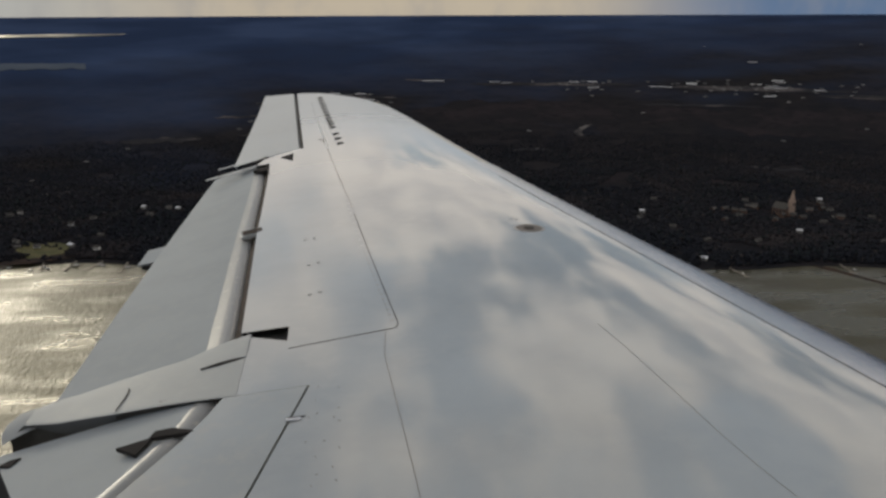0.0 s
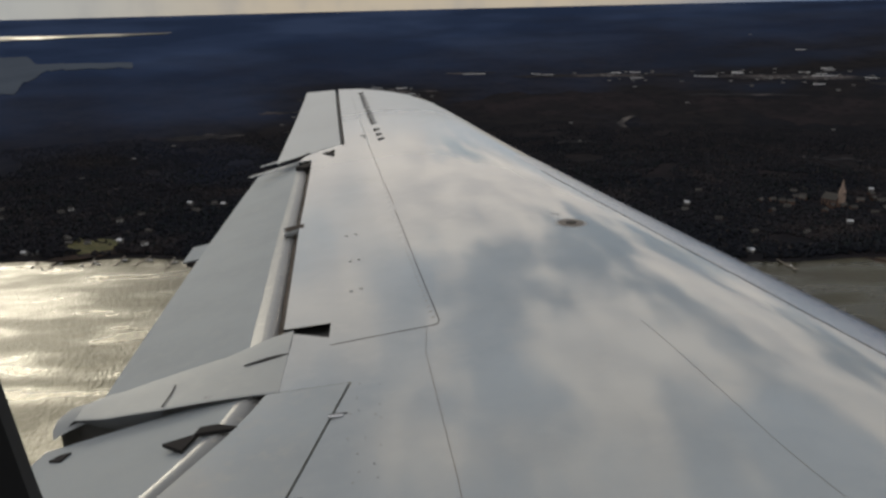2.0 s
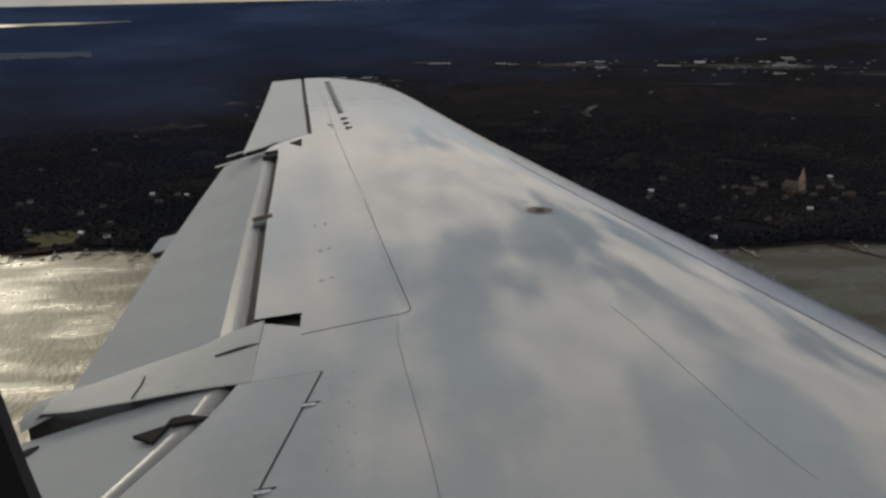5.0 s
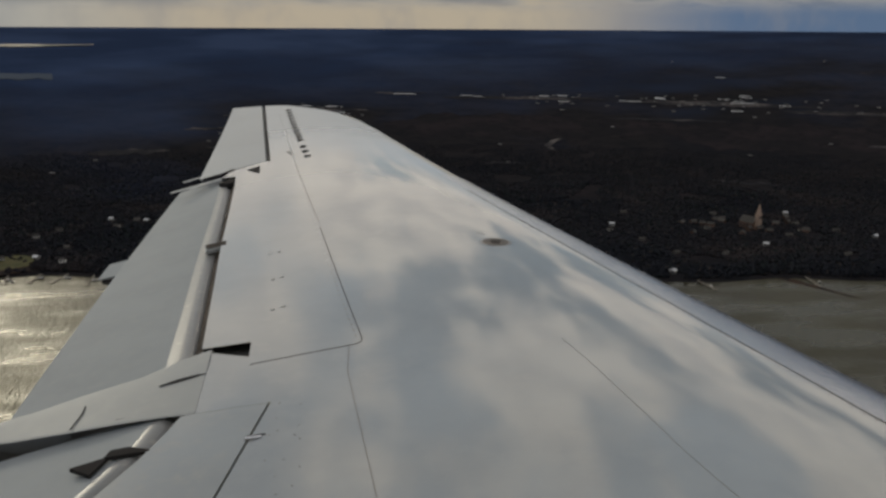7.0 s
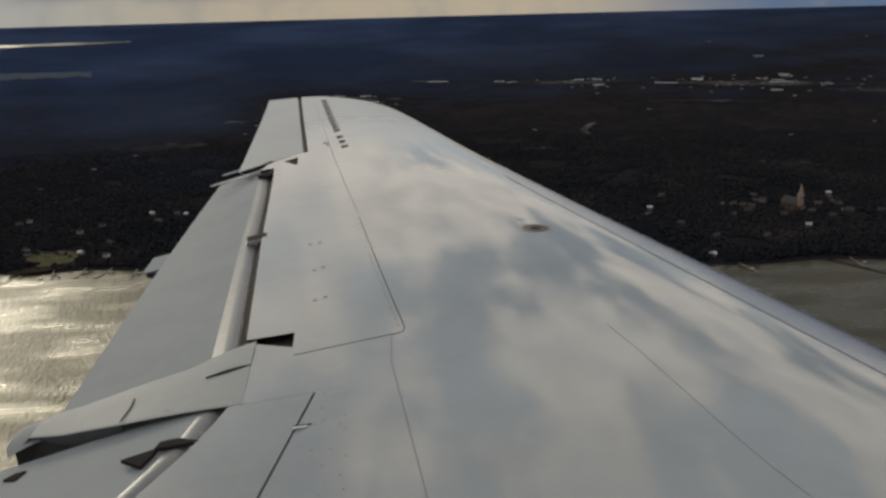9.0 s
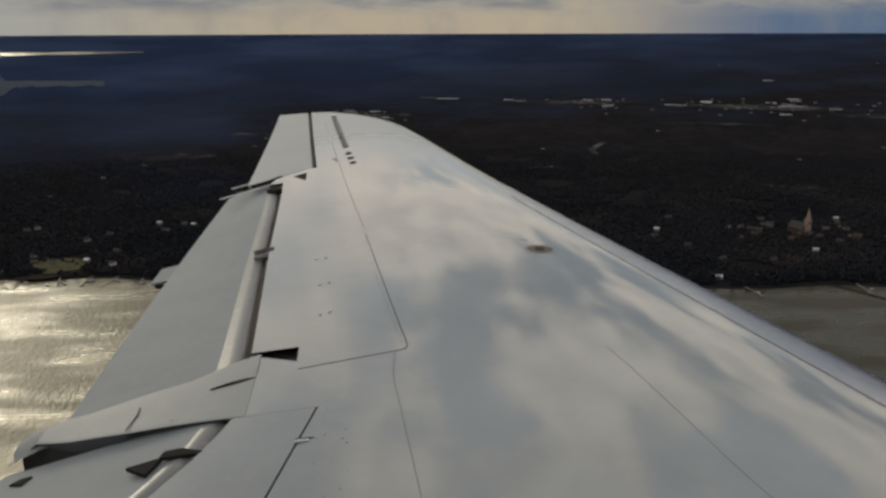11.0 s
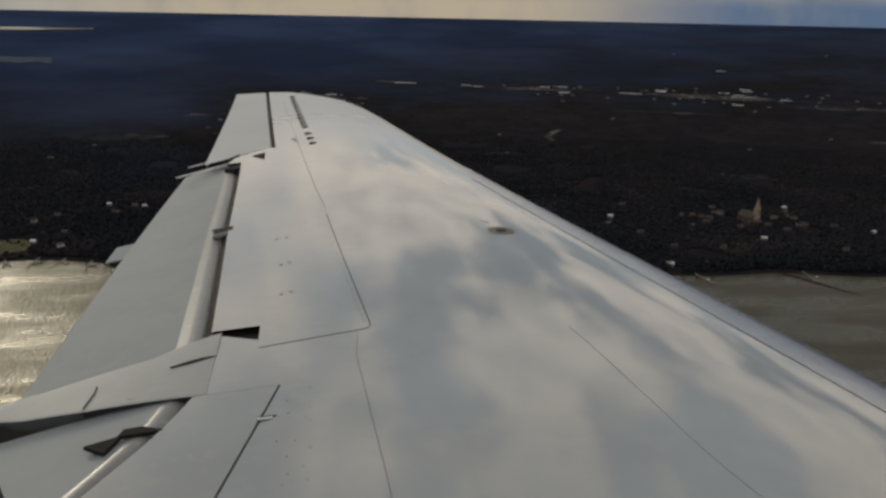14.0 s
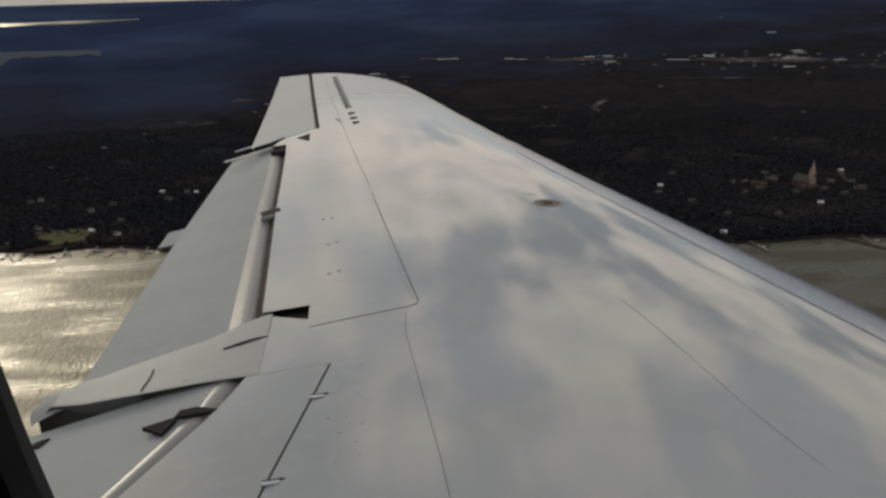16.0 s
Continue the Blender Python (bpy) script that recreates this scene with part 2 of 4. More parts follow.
def haze_blue(m):
    """Paints distance haze into the base colour: it turns blue with range, patch by patch."""
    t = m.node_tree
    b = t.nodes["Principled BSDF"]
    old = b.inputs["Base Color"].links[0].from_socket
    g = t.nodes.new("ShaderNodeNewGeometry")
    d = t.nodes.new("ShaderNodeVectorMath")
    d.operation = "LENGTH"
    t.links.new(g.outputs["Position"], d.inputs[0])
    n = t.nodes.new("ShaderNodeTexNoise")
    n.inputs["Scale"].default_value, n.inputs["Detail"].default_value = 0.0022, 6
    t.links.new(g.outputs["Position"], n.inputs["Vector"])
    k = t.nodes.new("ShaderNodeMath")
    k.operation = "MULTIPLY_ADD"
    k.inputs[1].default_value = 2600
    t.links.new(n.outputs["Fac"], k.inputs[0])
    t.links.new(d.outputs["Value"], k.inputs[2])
    # the haze blue starts nearer to the river on the aft side
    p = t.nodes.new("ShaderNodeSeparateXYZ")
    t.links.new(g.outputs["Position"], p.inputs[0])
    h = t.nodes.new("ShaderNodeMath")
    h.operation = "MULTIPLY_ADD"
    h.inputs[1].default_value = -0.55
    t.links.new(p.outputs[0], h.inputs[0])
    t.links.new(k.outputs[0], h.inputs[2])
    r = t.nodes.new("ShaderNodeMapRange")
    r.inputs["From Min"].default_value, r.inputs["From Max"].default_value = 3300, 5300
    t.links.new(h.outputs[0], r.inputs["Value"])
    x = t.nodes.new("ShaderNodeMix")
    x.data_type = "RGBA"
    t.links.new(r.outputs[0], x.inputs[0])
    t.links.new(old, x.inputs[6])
    # broad lighter and darker tracts within the haze blue
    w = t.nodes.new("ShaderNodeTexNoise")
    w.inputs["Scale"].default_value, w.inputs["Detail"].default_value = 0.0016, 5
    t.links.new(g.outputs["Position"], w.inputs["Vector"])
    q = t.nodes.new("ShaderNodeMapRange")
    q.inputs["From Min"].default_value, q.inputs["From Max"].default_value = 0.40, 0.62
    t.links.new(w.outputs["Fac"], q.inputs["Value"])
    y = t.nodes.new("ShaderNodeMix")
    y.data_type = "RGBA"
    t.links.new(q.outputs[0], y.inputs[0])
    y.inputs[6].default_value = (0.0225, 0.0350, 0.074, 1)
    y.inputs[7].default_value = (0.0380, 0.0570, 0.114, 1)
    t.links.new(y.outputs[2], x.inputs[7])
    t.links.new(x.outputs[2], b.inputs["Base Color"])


haze_blue(SOIL)
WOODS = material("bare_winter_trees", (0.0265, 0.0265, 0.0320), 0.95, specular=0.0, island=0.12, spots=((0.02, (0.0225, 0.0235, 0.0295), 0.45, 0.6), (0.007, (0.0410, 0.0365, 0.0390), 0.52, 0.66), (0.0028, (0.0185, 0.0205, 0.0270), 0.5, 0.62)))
haze_blue(WOODS)
PALEWOOD = material("pale_leafless_trees", (0.048, 0.044, 0.045), 0.95, specular=0.0, island=0.6)
PINE = material("pine_foliage", (0.020, 0.024, 0.027), 0.9, specular=0.0, island=0.2)
BARK = material("bark", (0.05, 0.04, 0.033), 0.9)
LAWN = material("dry_lawn", (0.078, 0.073, 0.036), 0.95, specular=0.05, spots=((0.05, (0.05, 0.055, 0.026), 0.42, 0.62), (0.5, (0.10, 0.088, 0.045), 0.5, 0.7)))
BANK = material("clay_bank", (0.058, 0.042, 0.034), 0.95, specular=0.0, spots=((0.06, (0.026, 0.024, 0.026), 0.40, 0.60),))
WHITE = material("white_building_paint", (0.78, 0.77, 0.75), 0.6, per_object=0.85, spots=((0.3, (0.50, 0.49, 0.47), 0.5, 0.7),))
ROOF = material("shingle_roof", (0.06, 0.055, 0.053), 0.85, per_object=0.6, spots=((0.8, (0.07, 0.065, 0.06), 0.4, 0.7),))
DULLROOF = material("weathered_town_roof", (0.17, 0.165, 0.17), 0.6, per_object=0.9, spots=((0.2, (0.10, 0.10, 0.105), 0.45, 0.7),))
BRIGHTROOF = material("pale_metal_roof", (0.70, 0.72, 0.76), 0.4, per_object=0.4, spots=((0.2, (0.32, 0.33, 0.35), 0.45, 0.7),))
PANE = material("window_glass", (0.02, 0.025, 0.03), 0.08)
PLANK = material("grey_dock_timber", (0.24, 0.21, 0.17), 0.85, spots=((0.9, (0.22, 0.20, 0.18), 0.4, 0.7),))
BRICK = material("dull_red_brick", (0.21, 0.135, 0.105), 0.85, specular=0.1, per_object=0.8, spots=((0.25, (0.16, 0.11, 0.09), 0.4, 0.65),))
SPIRE = material("weathered_pale_brick", (0.36, 0.27, 0.22), 0.85, specular=0.1, spots=((0.3, (0.28, 0.21, 0.17), 0.4, 0.65),))
ROAD = material("pale_cleared_strip", (0.115, 0.106, 0.104), 0.9, specular=0.0, spots=((0.02, (0.026, 0.026, 0.030), 0.42, 0.56),))
FIELD = material("pale_winter_field", (0.098, 0.090, 0.092), 0.95, specular=0.0, spots=((0.007, (0.026, 0.026, 0.030), 0.42, 0.54), (0.05, (0.035, 0.034, 0.037), 0.5, 0.62)))
HEATH = material("reddish_brown_heath", (0.0260, 0.0225, 0.0255), 0.95, specular=0.0, spots=((0.010, (0.0185, 0.0180, 0.0205), 0.40, 0.56), (0.05, (0.038, 0.031, 0.031), 0.62, 0.75), (0.03, (0.0150, 0.0150, 0.0175), 0.52, 0.64)))
CLAP = material("house_paint", (0.24, 0.23, 0.215), 0.7, per_object=1.0, spots=((0.3, (0.26, 0.26, 0.25), 0.5, 0.7),))


def water_material(name, colour, rough, waves):
    m = material(name, colour, rough, specular=0.4, spots=((0.006, tuple(k * 0.6 for k in colour), 0.45, 0.6),))
    t = m.node_tree
    b = t.nodes["Principled BSDF"]
    g = t.nodes.new("ShaderNodeNewGeometry")
    normal = None
    long = t.nodes.new("ShaderNodeMapping")
    long.inputs["Scale"].default_value = (1, 0.4, 1)
    t.links.new(g.outputs["Position"], long.inputs[0])
    for scale, height in waves:
        n = t.nodes.new("ShaderNodeTexNoise")
        n.inputs["Scale"].default_value, n.inputs["Detail"].default_value = scale, 3
        t.links.new(long.outputs[0], n.inputs["Vector"])
        u = t.nodes.new("ShaderNodeBump")
        u.inputs["Distance"].default_value = height
        t.links.new(n.outputs["Fac"], u.inputs["Height"])
        if normal is not None:
            t.links.new(normal, u.inputs["Normal"])
        normal = u.outputs[0]
    t.links.new(normal, b.inputs["Normal"])
    # yellow put into the reflections stands in for warm sun glitter
    b.inputs["Specular Tint"].default_value = (0.95, 0.83, 0.46, 1)
    # wind slicks: smoother and rougher bands of water
    n = t.nodes.new("ShaderNodeTexNoise")
    n.inputs["Scale"].default_value, n.inputs["Detail"].default_value = 0.013, 8
    s = t.nodes.new("ShaderNodeMapping")
    s.inputs["Scale"].default_value = (0.6, 1.7, 1)
    s.inputs["Rotation"].default_value = (0, 0, 0.25)
    t.links.new(g.outputs["Position"], s.inputs[0])
    t.links.new(s.outputs[0], n.inputs["Vector"])
    r = t.nodes.new("ShaderNodeMapRange")
    t.links.new(n.outputs["Fac"], r.inputs["Value"])
    r.inputs["From Min"].default_value, r.inputs["From Max"].default_value = 0.42, 0.58
    r.inputs["To Min"].default_value, r.inputs["To Max"].default_value = rough * 0.9, rough * 1.7
    t.links.new(r.outputs[0], b.inputs["Roughness"])
    return m


WATER = water_material("muddy_river_water", (0.027, 0.0255, 0.012), 0.28, ((1.3, 0.16), (0.42, 0.75), (0.15, 0.5)))
BAY = material("dull_bay_water", (0.078, 0.094, 0.122), 0.9, specular=0.0, spots=((0.004, (0.066, 0.080, 0.106), 0.4, 0.6),))
FARWATER = water_material("distant_water", (0.05, 0.055, 0.06), 0.36, ((0.05, 0.5),))

# ---- mesh helpers ----


def part(name, bm, mat, parent=None, label="", smooth=False):
    me = bpy.data.meshes.new(name)
    if smooth:
        for e in bm.edges:
            e.smooth = len(e.link_faces) < 2 or e.calc_face_angle(0) < 0.5
    bm.to_mesh(me)
    bm.free()
    return finish(name, me, mat, parent, label, smooth)


def finish(name, me, mat, parent=None, label="", smooth=False):
    me.materials.append(mat)
    if smooth:
        me.polygons.foreach_set("use_smooth", [True] * len(me.polygons))
    ob = new(name, me)
    if parent is not None:
        ob.parent = parent
    if label:
        tagged(ob, label)
    return ob


def empty(name, at=(0, 0, 0)):
    ob = new(name)
    ob.location = at
    return ob


def box(bm, x0, x1, y0, y1, z0, z1, m=None):
    v = [bm.verts.new((x, y, z)) for x in (x0, x1) for y in (y0, y1) for z in (z0, z1)]
    for f in ((0, 1, 3, 2), (4, 6, 7, 5), (0, 4, 5, 1), (2, 3, 7, 6), (0, 2, 6, 4), (1, 5, 7, 3)):
        bm.faces.new([v[i] for i in f])
    if m is not None:
        bmesh.ops.transform(bm, matrix=m, verts=v)
    return v


def prism(bm, plan, top, bottom):
    """A closed body over a plan outline: top and bottom give z at (x, y)."""
    a = [bm.verts.new((x, y, top(x, y))) for x, y in plan]
    b = [bm.verts.new((x, y, bottom(x, y))) for x, y in plan]
    bm.faces.new(a)
    bm.faces.new(b[::-1])
    n = len(plan)
    for i in range(n):
        bm.faces.new((a[i], b[i], b[(i + 1) % n], a[(i + 1) % n]))
    bmesh.ops.recalc_face_normals(bm, faces=bm.faces[:])
    return bm


def lerp(points, v):
    """Straight pieces through (v, value) pairs, carried on past the ends."""
    i = 0
    while i < len(points) - 2 and v > points[i + 1][0]:
        i += 1
    (a, p), (b, q) = points[i], points[i + 1]
    return p + (q - p) * (v - a) / (b - a)


def loft(rows, closed=False, breaks=()):
    """A skin through rows of points of one length; none across the breaks."""
    verts = [p for r in rows for p in r]
    n, faces = len(rows[0]), []
    for i in range(len(rows) - 1):
        if i in breaks:
            continue
        for j in range(n if closed else n - 1):
            k = (j + 1) % n
            faces.append((i * n + j, i * n + k, (i + 1) * n + k, (i + 1) * n + j))
    me = bpy.data.meshes.new("loft")
    me.from_pydata(verts, [], faces)
    bm = bmesh.new()
    bm.from_mesh(me)
    bpy.data.meshes.remove(me)
    bmesh.ops.remove_doubles(bm, verts=bm.verts[:], dist=1e-5)
    bmesh.ops.recalc_face_normals(bm, faces=bm.faces[:])
    return bm


# ---- wing geometry: x ahead, y towards the tip, origin at the cabin window ----
def spar_z(y):
    u = y - 2.5
    return -1.245 + 0.00506 * u * u + 0.00074 * u ** 3


def lead_x(y):
    u = y - 2.5
    return 2.062 - 0.1695 * u - 0.014 * u * u


def trail_x(y):
    return -1.0 + 0.045 * (y - 2.5)


def bulge(q):
    q = min(max(q, 0.0), 1.0)
    return 0.55 * (0.2969 * math.sqrt(q) - 0.126 * q - 0.3516 * q * q + 0.2843 * q ** 3 - 0.1036 * q ** 4)


def top_z(x, y):
    c = lead_x(y) - trail_x(y)
    q = (lead_x(y) - x) / c
    return spar_z(y) + c * (bulge(q) - bulge(0.72) + 0.015 * (0.72 - q))


def under_z(x, y):
    c = lead_x(y) - trail_x(y)
    q = (lead_x(y) - x) / c
    return spar_z(y) + c * (-0.75 * bulge(q) - bulge(0.72) + 0.015 * (0.72 - q))


TIP = [(-0.74, 9.01), (-0.44, 8.95), (-0.17, 8.87), (0.145, 8.66), (0.367, 8.484), (0.525, 8.309), (0.62, 8.12), (0.70, 7.94), (0.75, 7.82), (0.82, 7.62), (0.895, 7.40)]


def lead_y(x):
    """Where along the span the leading edge has come back to x."""
    return 2.5 + (math.sqrt(0.1695 ** 2 + 4 * 0.014 * max(0.0, 2.062 - x)) - 0.1695) / 0.028


def tipped(x, y):
    """Draw the outer bays in to the rounded tip."""
    if y < 7.4:
        return y
    far = min(9.01, lead_y(x))
    return y if far < 7.401 else 7.4 + (y - 7.4) * (min(lerp(TIP, x), far) - 7.4) / (far - 7.4)


SHROUD = [(3.24, -0.404), (4.726, -0.468), (6.233, -0.504), (6.75, -0.53)]
HINGE = [(2.085, -0.243), (2.671, -0.11)]
AILERON = [(6.879, -0.27), (8.838, -0.386)]
SEAM_Q = 0.111
COMMON = [(0.37, -0.58), (2.66, -0.07), (3.3, -0.14), (6.8, -0.24), (9.0, -0.36)]


def aft_x(y):
    if y < 2.66:
        return lerp(HINGE, y)
    if y < 3.01:
        return -0.40
    if y < 3.245:
        return -0.212
    if y < 6.50:
        return lerp(SHROUD, y)
    if y < 6.86:
        return lerp([(6.50, -0.62), (6.70, -0.56), (6.86, -0.31)], y)
    return lerp(AILERON, y)


wing = tagged(empty("airliner_wing", (0, 0.2, -1.25)), "light grey swept airliner wing with flaps partly lowered", "aircraft wing")


def on_wing(name, bm, mat, parent=None, label="", smooth=False):
    ob = part(name, bm, mat, parent or wing, label, smooth)
    ob.matrix_parent_inverse = Matrix.Translation(wing.location).inverted() if parent is None else Matrix()
    return ob


ys = [-0.5, 0.0, 0.4, 0.8, 1.3, 1.7, 2.1, 2.4, 2.659998, 2.660002, 2.85, 3.009998, 3.010002, 3.13, 3.244998, 3.245002]
ys += [3.5 + 0.25 * i for i in range(12)] + [6.499998, 6.500002, 6.68, 6.859998, 6.860002, 7.0, 7.13, 7.26, 7.4, 7.53, 7.66, 7.8, 8.0, 8.15, 8.3, 8.45, 8.6, 8.8, 8.95, 9.01]
bays = []
for y in ys:
    c = lead_x(y) - trail_x(y)
    x0, x1 = lead_x(y) - (SEAM_Q + 0.0008) * c, aft_x(y)
    r = []
    xc = lerp(COMMON, y)
    for k in range(29):
        x = x0 + (xc - x0) * k / 24 if k <= 24 else xc + (x1 - xc) * (k - 24) / 4
        yy = tipped(x, y)
        r.append((x, yy, top_z(x, yy)))
    r.append((x1, tipped(x1, y), r[-1][2] - 0.012))
    r.append((x1 + 0.02, tipped(x1 + 0.02, y), r[-1][2] - 0.06))
    bays.append(r)
tipend = [(x, yy + 0.02, z - 0.03) for x, yy, z in bays[-1]]
bays += [tipend, [(x, yy + 0.01, z - 0.07) for x, yy, z in tipend]]
steps = [i for i in range(len(ys) - 1) if ys[i + 1] - ys[i] < 0.001]
on_wing("upper_skin", loft(bays, False, steps), PAINT, None, "glossy grey painted upper skin reflecting clouds", True)

for name, ya, yb, mat, label in (("leading_edge", -0.5, 6.2, METAL, "polished bare metal leading edge"), ("outer_leading_edge", 6.2, 9.01, PAINT, "grey painted outer leading edge")):
    rows = []
    n = 26
    for i in range(n + 1):
        y = ya + (yb - ya) * i / n
        c = lead_x(y) - trail_x(y)
        droop = lerp([(2.0, 0.042), (4.3, 0.017), (6.0, 0.002)], y)
        r = []
        for k in range(14):
            x = lead_x(y) - SEAM_Q * c * (1 - k / 13) ** 2
            yy = tipped(x, y)
            r.append((x + droop * (k / 13) ** 2, yy, top_z(x, yy)))
        for k in range(1, 9):
            x = lead_x(y) - 0.09 * c * (k / 8) ** 2
            yy = tipped(x, y)
            r.append((x + droop * (1 - k / 8), yy, under_z(x, yy)))
        rows.append(r)
    on_wing(name, loft(rows), mat, None, label, True)

rows = []
for y in [-0.5 + 0.4 * i for i in range(24)]:
    c = lead_x(y) - trail_x(y)
    rows.append([(x, tipped(x, y) - 0.01, under_z(x, y)) for x in [lead_x(y) - c * (0.09 + 0.60 * k / 10) for k in range(11)]])
on_wing("lower_skin", loft(rows), PAINT, None, "", True)


# aileron
rows = []
for i in range(13):
    y = 6.866 + (9.01 - 6.866) * i / 12
    x0, x1 = lerp(AILERON, y) - 0.026, lerp([(6.698, -0.789), (9.0, -0.715)], y)
    r = [(x0 + 0.008, tipped(x0, y), top_z(x0, tipped(x0, y)) - 0.07), (x0, tipped(x0, y), top_z(x0, tipped(x0, y)) - 0.02)]
    for k in range(9):
        x = x0 - 0.012 + (x1 - x0) * k / 8
        v = tipped(x, y) - 0.62 * max(0.0, 1 - i / 3) * max(0.0, -0.32 - x)      # inner end cut at a slant
        r.append((x, v, top_z(x, v) - 0.003))
    r.append((r[-1][0] + 0.02, r[-1][1], r[-1][2] - 0.02))
    rows.append(r)
on_wing("aileron", loft(rows), PANEL, None, "grey aileron at the outer trailing edge", True)


def plate(name, plan, lift, thick, mat, label="", parent=None):
    return on_wing(name, prism(bmesh.new(), plan, lambda x, y: top_z(x, y) + lift, lambda x, y: top_z(x, y) + lift - thick), mat, parent, label)


def strip(name, points, width, mat=SEAM, lift=0.0015, label=""):
    """A thin seam along a line on the skin."""
    pts = []
    for (xa, ya), (xb, yb) in zip(points, points[1:]):
        n = max(2, int(math.hypot(xb - xa, yb - ya) / 0.12))
        pts += [(xa + (xb - xa) * k / n, ya + (yb - ya) * k / n) for k in range(n)]
    pts.append(points[-1])
    rows = []
    for i, (x, y) in enumerate(pts):
        (xa, ya), (xb, yb) = pts[max(i - 1, 0)], pts[min(i + 1, len(pts) - 1)]
        d = math.hypot(xb - xa, yb - ya)
        nx, ny = -(yb - ya) / d * width / 2, (xb - xa) / d * width / 2
        rows.append([(x + nx, y + ny, top_z(x + nx, y + ny) + lift - 0.0035), (x + nx * 0.8, y + ny * 0.8, top_z(x, y) + lift), (x - nx * 0.8, y - ny * 0.8, top_z(x, y) + lift), (x - nx, y - ny, top_z(x - nx, y - ny) + lift - 0.0035)])
    return on_wing(name, loft(rows), mat, None, label)


# inboard spoiler panel
rows = []
PANEL_TE = [(2.016, -0.682), (2.455, -0.468), (2.655, -0.407)]
for y in [0.4, 0.9, 1.4, 1.7, 2.0, 2.2, 2.4, 2.55, 2.6575]:
    x0, x1 = lerp(HINGE, y) - 0.009, max(lerp(PANEL_TE, y), -0.95)
    r = [(x0, y, top_z(x0, y) - 0.02)]
    r += [(x0 + (x1 - x0) * k / 8, y, top_z(x0 + (x1 - x0) * k / 8, y)) for k in range(9)]
    r += [(x1, y, top_z(x1, y) - 0.012), (x1 + 0.08, y, top_z(x1, y) - 0.03)]
    rows.append(r)
on_wing("inboard_spoiler", loft(rows), PANEL, None, "flat grey spoiler panel near the wing root", True)


def flap(name, stations, label, bright):
    """stations: y, nose x, nose z, trailing x, trailing z, and how far the trailing edge is drawn inboard."""
    rows = []
    for y, nx, nz, tx, tz, draw in stations:
        c = nx - tx
        r = []
        for k in range(11):            # under side to rounded nose to top
            a = radians(-100 + 190 * k / 10)
            r.append((nx - 0.055 + 0.055 * math.cos(a), y, nz - 0.055 + 0.055 * math.sin(a)))
        for k in range(11):
            s = k / 10 if k else 0.035
            hump = 0.004 * math.sin(math.pi * min(1, s * 1.05)) * (1 - s)
            r.append((nx - 0.055 - (c - 0.055) * s, y - draw * s, nz + (tz - nz) * s + hump))
        r.append((r[-1][0] + 0.01, y - draw, r[-1][2] - 0.012))
        rows.append(r)
    ob = on_wing(name, loft(rows), FLAP, None, label, True)
    ob.data.materials.append(NOSE)
    for p in ob.data.polygons:
        if p.index % (len(rows[0]) - 1) < bright:
            p.material_index = 1
    return ob


TE3 = [(3.081, -1.099, -1.47), (4.479, -1.075, -1.427), (6.762, -0.958, -1.30)]


def te3(y):
    a, b, c = TE3
    la = (y - b[0]) * (y - c[0]) / ((a[0] - b[0]) * (a[0] - c[0]))
    lb = (y - a[0]) * (y - c[0]) / ((b[0] - a[0]) * (b[0] - c[0]))
    lc = (y - a[0]) * (y - b[0]) / ((c[0] - a[0]) * (c[0] - b[0]))
    return tuple(la * a[i] + lb * b[i] + lc * c[i] for i in (1, 2))


stations = []
for i in range(13):
    y = 3.02 + (6.70 - 3.02) * i / 12
    x = lerp(SHROUD, y)
    stations.append((y, x - 0.022, top_z(x, y) - 0.045, *te3(y), 0.0))
flap("outboard_flap", stations, "lowered outboard flap with a bright bare nose", 12)

stations = []
for i in range(9):
    y = 0.9 + (2.735 - 0.9) * i / 8
    x = max(lerp([(2.016, -0.70), (2.455, -0.50), (2.655, -0.44), (2.87, -0.42)], y), -1.1)
    z = top_z(x, y) - 0.016
    stations.append((y, x + 0.022, z, x - 0.76, z - 0.20, 0.0))
flap("inboard_flap", stations, "lowered inboard flap with a bright bare nose", 11)

# fixed fairing between the flaps
LOW = [(-1.10, 2.789), (-0.774, 2.712), (-0.413, 2.664)]
HIGH = [(-1.12, 2.93), (-1.05, 2.99), (-0.60, 3.10), (-0.47, 3.20), (-0.40, 3.235)]
FLANK = [(-1.10, 0.002), (-1.045, 0.026), (-0.94, 0.056), (-0.774, 0.030)]


def fairing_z(x, y):
    return top_z(x, y) - 0.052 * (max(0.0, -0.362 - x) / 0.74) ** 1.7 + 0.0015


rows, wall, flank = [], [], []
for k in range(19):
    x = -0.362 - 0.74 * k / 18
    lo, hi = lerp(LOW, x), lerp(HIGH, x)
    mid = (lo + hi) / 2
    if x < -0.765:
        flank.append([(x, lo + 0.010, fairing_z(x, lo) - lerp(FLANK, x)), (x, lo + 0.001, fairing_z(x, lo) - 0.002)])
    rows.append([(x, lo, fairing_z(x, lo) - 0.002), (x, lo + 0.006, fairing_z(x, lo)), (x, lo + 0.02, fairing_z(x, lo + 0.02)), (x, mid, fairing_z(x, mid)), (x, hi - 0.07, fairing_z(x, hi - 0.07)), (x, hi - 0.02, fairing_z(x, hi) - 0.006), (x, hi, fairing_z(x, hi) - 0.05)])
    wall.append([(x, lo + 0.025, fairing_z(x, lo) - 0.004), (x, lo + 0.06, fairing_z(x, lo) - 0.30)])
wall.append([(-1.155, 2.79, -1.452), (-1.165, 2.83, -1.70)])
on_wing("flap_fairing", loft(rows), FAIRING, None, "grey fixed fairing between the two flaps", True)
